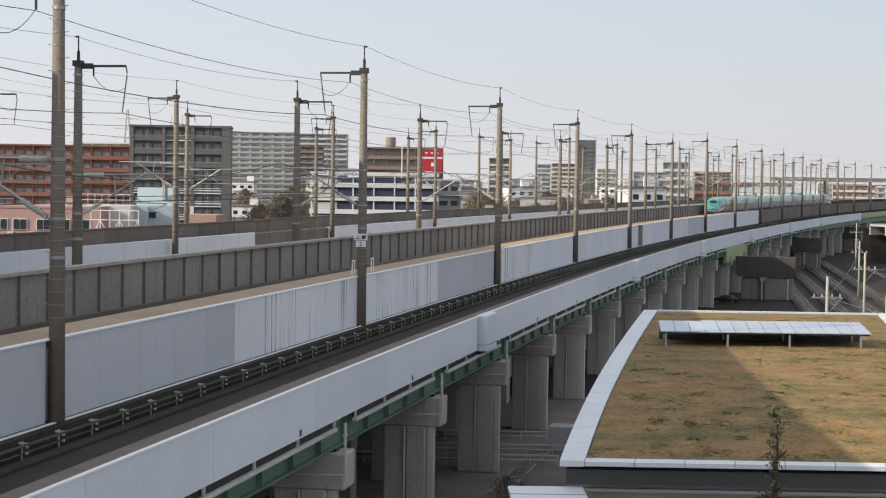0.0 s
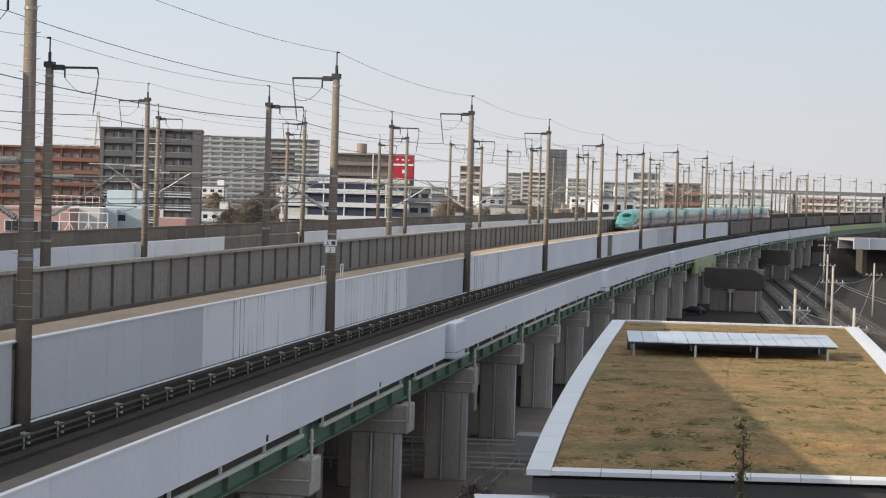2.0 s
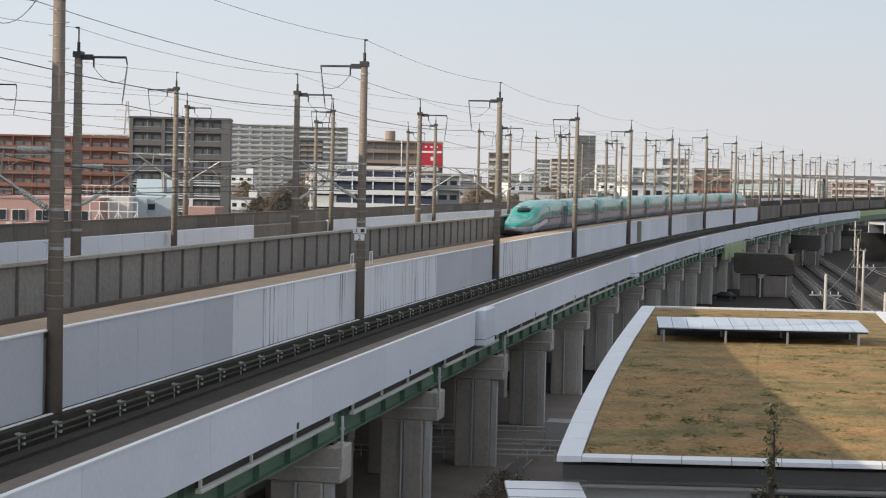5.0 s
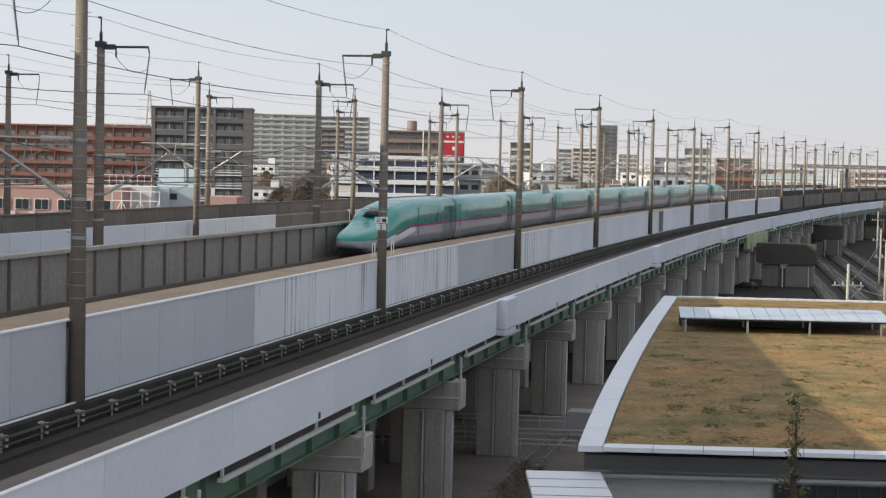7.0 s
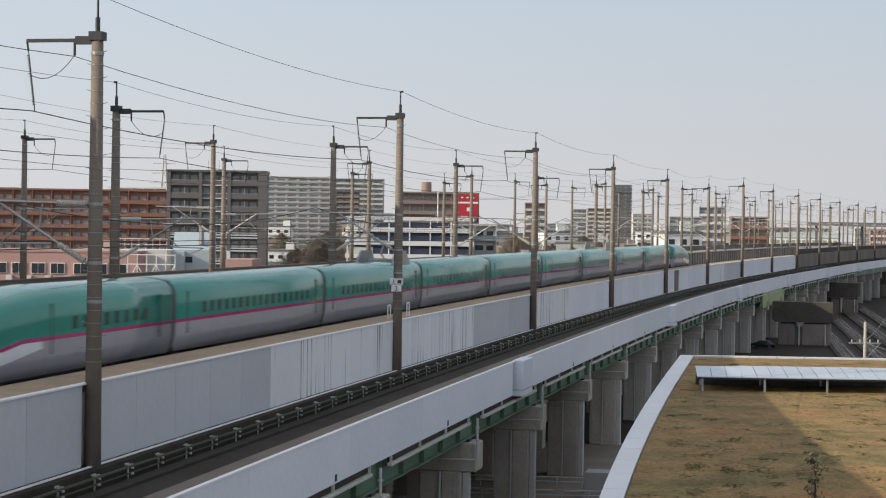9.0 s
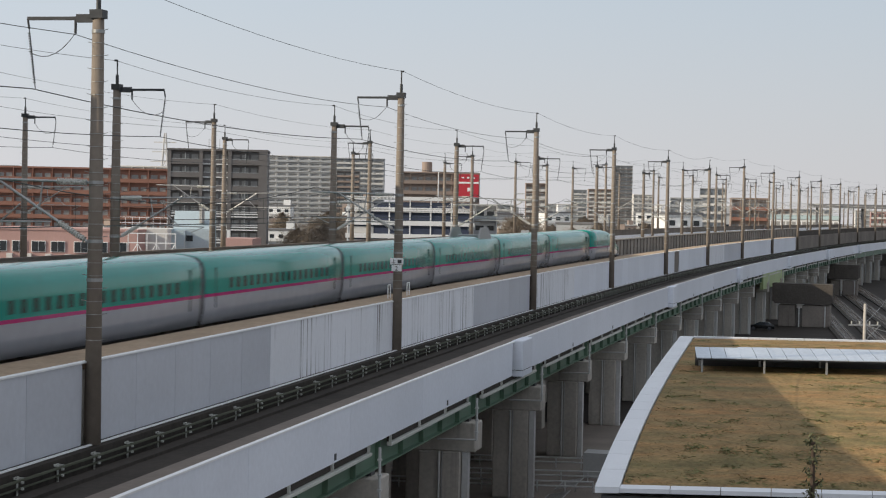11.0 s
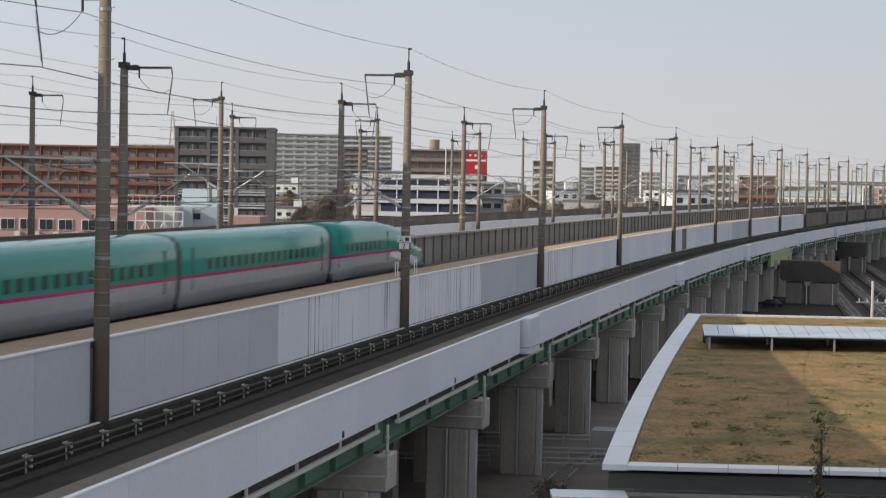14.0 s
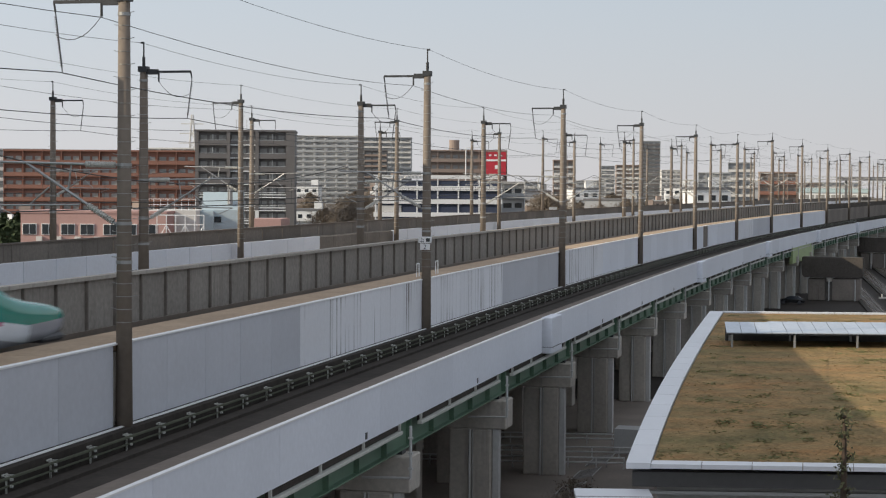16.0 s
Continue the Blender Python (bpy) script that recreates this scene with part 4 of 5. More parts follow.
def brown_block():
    """Dark tiled block: two wide bays and a recessed middle, pale balcony fronts on the lower floors."""
    b = thing("apartment_building", pitch_line(-61.2, 455, 0, 4), "dark brown ten-storey block of flats with pale lower balconies", "apartment building")
    fh, dark, pale = 3.3, M["dark_brown_tile"], M["white_wall"]
    slab_part("wall", (-12.5, 1.4, 0), (12.5, 15, 33), dark, b)
    slab_part("roof", (-12.7, -0.1, 33), (12.7, 15.2, 33.5), dark, b)
    for x0, x1 in ((-12.5, -11.6), (-4.6, -3.7), (2.6, 3.5), (10.3, 12.5)):
        slab_part("pier_wall", (x0, 0, 13.2), (x1, 1.4, 33), dark, b)
        slab_part("pier_wall", (x0, 0, 0), (x1, 1.4, 13.2), pale if x1 < 10 else dark, b)
    for f in range(10):
        z = f * fh
        low = f < 6
        for x0, x1, y0 in ((-11.6, -4.6, 0.1), (-3.7, 2.6, 0.6), (3.5, 10.3, 0.1)):
            mid = y0 > 0.5
            slab_part("floor_slab", (x0, y0 - 0.05, z - 0.15), (x1, 1.4, z + 0.12), pale if low or mid else dark, b)
            slab_part("balcony_rail", (x0, y0, z + (0.55 if low else 0.12)), (x1, y0 + 0.12, z + (0.8 if low else 1.15)), pale if low else dark, b)
            slab_part("handrail", (x0, y0 - 0.03, z + 1.15), (x1, y0 + 0.15, z + 1.25), pale if mid or low else M["grey_wall"], b)
            w = (x1 - x0) / 3
            for k in range(3):
                window(b, x0 + (k + 0.5) * w, z + 1.45, w * 0.72, 2.0, 1.37)
            slab_part("divider", ((x0 + x1) / 2 - 0.07, y0 + 0.12, z + 0.12), ((x0 + x1) / 2 + 0.07, 1.4, z + 2.7), M["grey_wall"], b)
    for x in (-2.5, -1.2, 0.2):
        part("antenna", rod((x, 4.5, 33.5), (x, 4.5, 36.2), 0.06), M["steel"], b)


brown_block()
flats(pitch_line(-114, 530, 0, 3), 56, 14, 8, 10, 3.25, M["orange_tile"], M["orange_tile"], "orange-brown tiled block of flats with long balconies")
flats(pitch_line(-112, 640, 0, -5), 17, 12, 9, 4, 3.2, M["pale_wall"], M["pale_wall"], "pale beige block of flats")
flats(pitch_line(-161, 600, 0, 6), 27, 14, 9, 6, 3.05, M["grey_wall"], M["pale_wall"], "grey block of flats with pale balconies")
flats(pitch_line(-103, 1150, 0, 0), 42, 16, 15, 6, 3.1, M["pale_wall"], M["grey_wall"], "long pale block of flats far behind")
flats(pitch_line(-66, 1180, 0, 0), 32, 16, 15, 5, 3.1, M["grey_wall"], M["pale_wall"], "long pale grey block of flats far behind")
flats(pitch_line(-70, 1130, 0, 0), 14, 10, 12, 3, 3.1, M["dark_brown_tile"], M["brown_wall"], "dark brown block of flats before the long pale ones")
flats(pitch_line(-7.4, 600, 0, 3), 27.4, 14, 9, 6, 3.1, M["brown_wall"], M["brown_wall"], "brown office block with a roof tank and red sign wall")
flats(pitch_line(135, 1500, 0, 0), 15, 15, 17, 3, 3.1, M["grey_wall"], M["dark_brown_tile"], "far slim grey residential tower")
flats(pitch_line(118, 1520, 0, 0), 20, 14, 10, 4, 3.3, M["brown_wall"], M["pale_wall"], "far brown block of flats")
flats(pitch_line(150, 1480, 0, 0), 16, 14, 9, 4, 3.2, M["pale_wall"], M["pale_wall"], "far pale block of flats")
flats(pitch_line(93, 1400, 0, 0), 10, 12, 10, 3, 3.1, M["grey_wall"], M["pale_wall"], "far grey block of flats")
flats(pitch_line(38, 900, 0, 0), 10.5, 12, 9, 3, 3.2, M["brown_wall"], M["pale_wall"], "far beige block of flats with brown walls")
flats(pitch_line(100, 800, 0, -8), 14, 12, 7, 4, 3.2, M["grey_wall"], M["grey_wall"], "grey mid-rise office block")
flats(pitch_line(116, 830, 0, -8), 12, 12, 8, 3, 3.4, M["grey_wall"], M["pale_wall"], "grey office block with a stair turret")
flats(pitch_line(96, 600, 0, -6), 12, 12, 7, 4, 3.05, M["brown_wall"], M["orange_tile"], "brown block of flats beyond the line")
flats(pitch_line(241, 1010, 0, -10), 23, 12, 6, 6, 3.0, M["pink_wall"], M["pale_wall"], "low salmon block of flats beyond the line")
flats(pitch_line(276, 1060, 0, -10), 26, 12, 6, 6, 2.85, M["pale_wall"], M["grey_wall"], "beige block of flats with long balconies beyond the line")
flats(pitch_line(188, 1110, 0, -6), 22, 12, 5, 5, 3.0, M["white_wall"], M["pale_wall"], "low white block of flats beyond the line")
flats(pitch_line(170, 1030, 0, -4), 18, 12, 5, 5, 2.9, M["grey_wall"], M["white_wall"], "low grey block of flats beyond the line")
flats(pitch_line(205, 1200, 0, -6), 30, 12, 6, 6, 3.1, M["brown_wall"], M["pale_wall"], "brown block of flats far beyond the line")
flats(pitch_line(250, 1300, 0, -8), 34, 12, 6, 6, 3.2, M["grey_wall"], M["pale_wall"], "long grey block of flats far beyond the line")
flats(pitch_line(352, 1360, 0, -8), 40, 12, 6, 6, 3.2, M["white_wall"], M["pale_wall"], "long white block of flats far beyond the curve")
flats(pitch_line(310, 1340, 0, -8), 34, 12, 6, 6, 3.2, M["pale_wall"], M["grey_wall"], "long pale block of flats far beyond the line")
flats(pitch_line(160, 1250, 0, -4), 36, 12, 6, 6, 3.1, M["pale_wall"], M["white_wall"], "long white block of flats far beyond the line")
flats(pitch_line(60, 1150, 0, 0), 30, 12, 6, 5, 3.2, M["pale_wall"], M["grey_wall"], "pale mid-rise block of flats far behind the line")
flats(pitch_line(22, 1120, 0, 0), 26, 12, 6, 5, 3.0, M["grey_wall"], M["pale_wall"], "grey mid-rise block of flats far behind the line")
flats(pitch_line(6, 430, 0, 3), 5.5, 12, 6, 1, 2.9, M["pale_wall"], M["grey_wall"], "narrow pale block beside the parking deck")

# roof tank and red sign wall of the brown block
tank = part("roof_tank", rod((-11.2, 606, 31.4), (-11.2, 606, 34.8), 1.7, None, 16), M["brown_wall"])
tagged(tank, "grey cylindrical water tank on a brown roof", "water tank")
sign = thing("red_sign", pitch_line(2.8, 597.6, 23.2), "red advertising wall with pale plain bars", "sign")
slab_part("board", (-3.3, 0, 0), (3.3, 1.0, 7.6), M["red_sign"], sign)
slab_part("bar", (-3.3, -0.08, 4.5), (3.3, 0.0, 5.1), M["white_paint"], sign)
slab_part("bar", (-0.4, -0.08, 2.0), (1.4, 0.0, 3.2), M["white_paint"], sign)
for z0 in (6.2,):
    for x0 in (-2.4, -0.6, 1.2):
        slab_part("bar", (x0, -0.08, z0), (x0 + 0.8, 0.0, z0 + 0.5), M["white_paint"], sign)

# parking structure with white and navy bands
pk = thing("parking_structure", pitch_line(-11.2, 410, 3.0, 2), "open multi-storey car park with white and navy bands", "car park")
slab_part("core", (-14.2, 1.0, -3), (14.2, 26, 18), M["navy"], pk)
for k in range(6):
    z = 3.0 * k + 0.7
    slab_part("white_band", (-14.6, 0, z), (14.6, 1.2, z + 1.05), M["white_wall"], pk)
    slab_part("navy_band", (-8.0, 0.3, z + 1.05), (14.3, 0.6, z + 2.3), M["navy"], pk)
    slab_part("shutter", (-14.3, 0.35, z + 1.1), (-8.3, 0.6, z + 2.6), M["pale_wall"], pk)
    for j in range(7):
        slab_part("column", (-14.3 + j * 4.7, 0.1, z + 1.05), (-14.0 + j * 4.7, 0.5, z + 3.0), M["white_wall"], pk)
slab_part("parapet", (-14.6, -0.1, 18.4), (14.6, 0.3, 19.2), M["white_wall"], pk)
for k in range(9):
    slab_part("sign_bar", (-10.2 + k * 0.85, -0.2, 18.55), (-9.75 + k * 0.85, -0.12, 19.0), M["grey_wall"], pk)
for x in (-5.0, -3.4):
    lp = thing("street_lamp", pitch_line(x, 415, 21.0), "twin-armed pale street lamp on the parking deck", "street lamp", "deck lamps")
    part("pole", rod((0, 0, 0), (0, 0, 7.5), 0.12), M["white_wall"], lp)
    part("arm", rod((0, 0, 7.5), (1.8, 0, 7.8), 0.07), M["white_wall"], lp)

# pink low building, its service frame and the grey-blue plant house
pink = thing("pink_building", pitch_line(-51.5, 235, 3.0, -2), "low pink rendered building with aluminium windows", "building")
slab_part("wall", (-9.6, 0, -3), (9.6, 14, 13.2), M["pink_wall"], pink)
slab_part("parapet", (-9.75, -0.1, 13.2), (9.75, 14, 13.5), M["pink_wall"], pink)
for i in range(7):
    x = -8.4 + i * 2.55 + (0.5 if i > 3 else 0)
    for f, z in enumerate((11.1, 8.0)):
        fr = slab_part("window_frame", (x - 0.95, -0.12, z - 0.72), (x + 0.95, 0.02, z + 0.72), M["white_wall"], pink)
        for k in (-1, 1):
            wn_ = new("pane", WIN)
            wn_.parent = fr
            wn_.matrix_basis = Matrix.Translation((x + k * 0.45, -0.14, z)) @ Matrix.Diagonal((0.8, 1, 1.28, 1))
    ac = slab_part("air_conditioner", (x + 1.0, -0.55, 9.55), (x + 1.75, -0.05, 10.15), M["pale_wall"], pink)
wing = thing("pink_building", pitch_line(-29, 236, 3.0, -2), "small pink rendered annex", "building")
slab_part("wall", (-2.0, 0, -3), (2.0, 8, 12.6), M["pink_wall"], wing)
window(wing, -0.6, 11.0, 1.4, 1.1, -0.03)
rack = thing("service_frame", pitch_line(-39, 229, 3.0), "white steel service frame with railings and braces", "steel frame")
for i in range(6):
    slab_part("post", (-3.0 + i * 1.2 - 0.05, -0.05, -3), (-3.0 + i * 1.2 + 0.05, 0.05, 13.2), M["white_paint"], rack)
for z in (9.6, 10.7, 11.9, 13.1):
    slab_part("rail", (-3.05, -0.06, z), (3.05, 0.06, z + 0.12), M["white_paint"], rack)
for i in range(5):
    part("brace", rod((-3.0 + i * 1.2, 0, 9.7 + (i % 2) * 2.2), (-1.8 + i * 1.2, 0, 11.9 - (i % 2) * 2.2), 0.05), M["white_paint"], rack)
deck_rail = thing("roof_railing", pitch_line(-40, 240, 3.0), "pale steel roof railing", "railing")
slab_part("roof_block", (-5.5, 0, -3), (1.2, 9, 13.6), M["pale_wall"], deck_rail)
for i in range(8):
    slab_part("post", (-5.4 + i * 0.93, 0, 13.6), (-5.34 + i * 0.93, 0.06, 15.1), M["white_paint"], deck_rail)
for z in (14.3, 15.05):
    slab_part("rail", (-5.4, 0, z), (1.15, 0.06, z + 0.07), M["white_paint"], deck_rail)
plant = thing("plant_house", pitch_line(-36.2, 245, 3.0, 3), "grey-blue plant house with a sloping front", "building")
bm = bmesh.new()
f = [[bm.verts.new((x, y, z)) for y, z in ((0, -3), (0, 13.6), (2.0, 16.0), (7, 16.0), (7, -3))] for x in (-2.6, 2.6)]
for i in range(5):
    bm.faces.new((f[0][i], f[0][(i + 1) % 5], f[1][(i + 1) % 5], f[1][i]))
bm.faces.new(f[0]), bm.faces.new(f[1])
part("wall", bm, M["blue_wall"], plant)
window(plant, -0.9, 12.3, 1.9, 0.8, -0.03)
slab_part("wall", (-2.9, -1.5, -3), (-0.9, 0, 13.4), M["blue_wall"], plant)
part("duct", rod((1.2, 0.5, 14.4), (1.2, 0.5, 16.9), 0.35), M["steel"], plant)

# long white station hall far along the line
hall = thing("station_hall", pitch_line(143, 775, 3.0, -14), "long low white hall with pale teal roof and window band", "hall")
slab_part("wall", (-19, 0, -3), (19, 9, 14.4), M["white_wall"], hall)
slab_part("roof", (-19.4, -0.5, 14.4), (19.4, 9.5, 16.2), M["roof_teal"], hall)
for i in range(17):
    window(hall, -17.6 + i * 2.2, 12.6, 1.7, 1.6, -0.03)

# elevated road across the far distance
ele = thing("elevated_road", pitch_line(215, 720, 1.2, -6), "far elevated road on grey columns", "elevated road")
slab_part("deck", (-75, 0, 21.2), (75, 10, 22.8), M["roof_grey"], ele)
for i in range(9):
    slab_part("column", (-72 + i * 18, 4, -1.2), (-71 + i * 18, 5, 21.2), M["roof_grey"], ele)

# power pylon
pyl = thing("power_pylon", pitch_line(-185, 1130, 0), "far pale lattice power pylon", "pylon")
for k, (x, y) in enumerate(((-4, -4), (4, -4), (4, 4), (-4, 4))):
    part("leg", rod((x, y, 0), (x * 0.12, y * 0.12, 62), 0.35), M["pale_wall"], pyl)
for z, w in ((44, 9), (50, 8), (56, 7)):
    part("crossarm", box((-w, -0.3, z), (w, 0.3, z + 0.6)), M["pale_wall"], pyl)
for i in range(8):
    z = 5 + i * 7
    r = 4 * (1 - 0.88 * z / 62)
    part("brace", rod((-r, -r, z), (r * 0.85, -r * 0.85, z + 6), 0.2), M["pale_wall"], pyl)
    part("brace", rod((r, -r, z), (-r * 0.85, -r * 0.85, z + 6), 0.2), M["pale_wall"], pyl)


# low houses
def house(kind, wall, roof):
    w, d, h = ((7, 8, 7.0), (9, 8, 7.4), (8, 10, 12.0), (11, 9, 10.6))[kind]
    t = thing("house", Matrix(), ("small two-storey house with a grey gable roof", "small pale house with a brown gable roof", "three-storey pale flat-roofed house", "grey flat-roofed workshop building")[kind], "house", "city houses")
    slab_part("wall", (-w / 2, -d / 2, 0), (w / 2, d / 2, h), wall, t)
    if kind < 2:
        bm = bmesh.new()
        f = [[bm.verts.new((x, y, z)) for y, z in ((-d / 2 - 0.5, h - 0.1), (0, h + 2.3), (d / 2 + 0.5, h - 0.1))] for x in (-w / 2 - 0.4, w / 2 + 0.4)]
        for i in range(3):
            bm.faces.new((f[0][i], f[0][(i + 1) % 3], f[1][(i + 1) % 3], f[1][i]))
        bm.faces.new(f[0]), bm.faces.new(f[1])
        part("roof", bm, roof, t)
    else:
        slab_part("roof", (-w / 2 - 0.2, -d / 2 - 0.2, h), (w / 2 + 0.2, d / 2 + 0.2, h + 0.5), roof, t)
        slab_part("stair_head", (w / 2 - 3, 0, h + 0.5), (w / 2 - 0.6, 2.4, h + 2.6), wall, t)
    for f in range(int(h // 3)):
        for i in range(3):
            window(t, -w / 3 + i * w / 3, 1.6 + f * 2.9, 1.3, 1.1, -d / 2 - 0.03)
        slab_part("balcony", (-w / 2 + 0.3, -d / 2 - 0.9, f * 2.9 + 0.1), (w * 0.1, -d / 2, f * 2.9 + 1.0), M["white_wall"], t)
    return t


rnd = random.Random(5)
kinds = [house(0, M["pale_wall"], M["roof_grey"]), house(1, M["white_wall"], M["roof_brown"]), house(2, M["white_wall"], M["roof_grey"]), house(3, M["grey_wall"], M["roof_grey"]),
         house(2, M["brown_wall"], M["pale_wall"]), house(1, M["pink_wall"], M["roof_grey"])]
spots = []
for i in range(56):
    for _ in range(30):
        y = rnd.uniform(300, 1000)
        x = rnd.uniform(-0.30, 0.27) * y
        d = x - float(np.interp(y, _y, _x))
        if d > -75 - 0.02 * y or any(abs(x - a) < 11 and abs(y - b) < 14 for a, b in spots):
            continue
        if any(abs(x - a) < w and b - 6 < y < b + 26 for a, b, w in ((-61, 455, 18), (-114, 530, 34), (-112, 640, 14), (-161, 600, 19), (-7, 600, 20), (-11, 410, 22), (6, 430, 9), (-40, 306, 24), (-40, 338, 24), (-40, 370, 24), (-40, 402, 24), (-40, 434, 24))):
            continue
        spots.append((x, y))
        break
for i, (x, y) in enumerate(spots):
    m = pitch_line(x, y, 0, rnd.uniform(-25, 25))
    if i < len(kinds):
        kinds[i].matrix_basis = m
    else:
        c = copy_thing(kinds[rnd.randrange(len(kinds))], m)

# taller mid-rise houses that close the skyline
tall = []
for i in range(400):
    if len(tall) == 20:
        break
    y = rnd.uniform(560, 1150)
    x = rnd.uniform(-0.2, 0.26) * y
    d = x - float(np.interp(y, _y, _x))
    if d > -62 or any(abs(x - a) < 15 and abs(y - b) < 22 for a, b in tall + spots):
        continue
    if any(abs(x - a) < w and b - 8 < y < b + 28 for a, b, w in ((-114, 530, 36), (-112, 640, 16), (-161, 600, 20), (-7, 600, 22), (96, 600, 14), (100, 800, 14), (116, 830, 14), (38, 900, 12), (158, 640, 14), (98, 520, 22))):
        continue
    tall.append((x, y))
for x, y in tall:
    k = rnd.choice((2, 3, 4, 2, 3))
    copy_thing(kinds[k], pitch_line(x, y, 0, rnd.uniform(-15, 15)) @ Matrix.Diagonal((rnd.uniform(1.2, 1.9), 1.3, rnd.uniform(1.35, 1.75), 1)))


# ---- trees ----
def tree(m, height, spread, leaves, leaf, crown_mat, label, seed, low=0.25, cone=False, slim=1.0):
    r = random.Random(seed)
    t = thing("tree", m, label, "tree", "trees")
    bm = rod((0, 0, 0), (0, 0, height * 0.95), height * 0.022, height * 0.005, 8)
    tips = []
    for i in range(26):
        z = height * (low + (0.97 - low) * i / 25)
        a = i * 2.4 + r.uniform(-0.4, 0.4)
        k = (1 - (z / height)) * 1.15 + 0.08 if cone else math.sin(math.pi * min(1, (z / height - low + 0.12) / (1.08 - low))) * r.uniform(0.7, 1.05)
        e = Vector((math.cos(a) * spread * k, math.sin(a) * spread * k, z + spread * 0.28 * k))
        add_rod(bm, (0, 0, z - 0.1), e, height * 0.006, height * 0.0015, 5)
        for j in range(3):
            tips.append((Vector((0, 0, z)).lerp(e, r.uniform(0.35, 1.0)), max(0.12, k * spread * 0.28)))
    part("trunk", bm, M["bark"], t)
    vs, fs = [], []
    for i in range(leaves):
        c, s = tips[r.randrange(len(tips))]
        p = c + Vector((r.gauss(0, s), r.gauss(0, s), r.gauss(0, s * 0.8)))
        u = Vector((r.gauss(0, 1), r.gauss(0, 1), r.gauss(0, 1))).normalized()
        v = u.orthogonal().normalized() * leaf * slim * r.uniform(0.4, 0.8)
        u = u * leaf * r.uniform(0.7, 1.3)
        n = len(vs)
        vs += [p - u, p + v, p + u, p - v]
        fs.append((n, n + 1, n + 2, n + 3))
    me = bpy.data.meshes.new("crown")
    me.from_pydata(vs, [], fs)
    me.materials.append(crown_mat)
    cr = new("crown", me)
    cr.parent = t
    return t


big = tree(pitch_line(72, 700, 0), 15, 6.5, 5200, 0.7, M["winter_twigs"], "broad bare winter tree in the city", 1, slim=0.14)
for x, y, k in ((80, 706, 1.1), (63, 712, 0.9), (89, 720, 1.0), (98, 740, 0.9), (-14, 470, 0.9), (-36, 480, 1.0), (-44, 492, 0.9), (-28, 500, 0.9), (-34, 420, 0.7), (-42, 410, 0.65), (-29, 440, 0.75), (22, 520, 0.9), (40, 640, 0.9), (52, 660, 1.0), (118, 700, 0.9)):
    c = copy_thing(big, pitch_line(x, y, 0, x * 37 % 360))
    c.scale = (k, k, k)
ever = tree(pitch_line(-74, 275, 0), 15.5, 6.0, 3600, 0.42, M["evergreen"], "dense dark evergreen tree beside the pink building", 2, low=0.15)
for x, y in ((-82, 280), (-68, 286), (-90, 290), (-77, 296)):
    copy_thing(ever, pitch_line(x, y, 0, x * 53 % 360))
tree(pitch_line(11.9, 60, 0), 13.3, 1.0, 900, 0.075, M["sapling_leaf"], "slender young tree with sparse olive leaves", 3, low=0.3, cone=True)

# ---- hall with the grass roof ----
M.update({
    "dry_grass": mat("dry_grass", (0.33, 0.225, 0.095), 0.95, var=0.42, scale=1.2, fine=45, bump=0.8),
    "green_tuft": mat("green_tuft", (0.15, 0.15, 0.06), 0.9, var=0.4, scale=0.8),
    "straw": mat("straw", (0.25, 0.175, 0.08), 0.9, var=0.35, scale=1.2),
    "roof_edge": mat("roof_edge", (0.66, 0.67, 0.69), 0.45, var=0.05, scale=4, bump=0.03, island=0.03),
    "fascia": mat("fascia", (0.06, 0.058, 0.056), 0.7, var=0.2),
    "light_wall": mat("light_wall", (0.42, 0.42, 0.41), 0.7, var=0.1, scale=4, streak=0.2),
    "solar": mat("solar", (0.42, 0.46, 0.52), 0.2, var=0.05, bump=0, island=0.05),
})
gm = M["dry_grass"].node_tree
gn, gl = gm.nodes, gm.links
gp, gmap = gn.new("ShaderNodeNewGeometry"), gn.new("ShaderNodeMapping")
gmap.inputs["Scale"].default_value = (0.12, 0.35, 0.3)
gl.new(gp.outputs["Position"], gmap.inputs["Vector"])
g1 = gn.new("ShaderNodeTexNoise")
g1.inputs["Scale"].default_value, g1.inputs["Detail"].default_value, g1.inputs["Roughness"].default_value = 1.0, 9.0, 0.68
gl.new(gmap.outputs[0], g1.inputs["Vector"])
gr = gn.new("ShaderNodeValToRGB")
el = gr.color_ramp.elements
el[0].position, el[0].color = 0.3, (0.125, 0.118, 0.052, 1)
el[1].position, el[1].color = 0.72, (0.345, 0.185, 0.078, 1)
e2 = el.new(0.5)
e2.color = (0.245, 0.17, 0.08, 1)
gl.new(g1.outputs["Fac"], gr.inputs[0])
gl.new(gr.outputs[0], gn["Hue/Saturation/Value"].inputs["Color"])
RO, RU, RV = Vector((6.0, 77.0, 0)), Vector((0.9995, -0.03, 0)), Vector((0.175, 0.985, 0)).normalized()
RW, RL = 19.3, 65.5


def roof_z(v):
    return H(-12.0 + 2.05 * (1 - math.exp(-v / 16.0)))


def roof_at(u, v, up=0.0):
    p = RO + RU * u + RV * v
    return Vector((p.x, p.y, roof_z(v) + up))


hall2 = thing("grass_roof_hall", Matrix(), "low hall with a curved roof of dry yellow grass", "building")


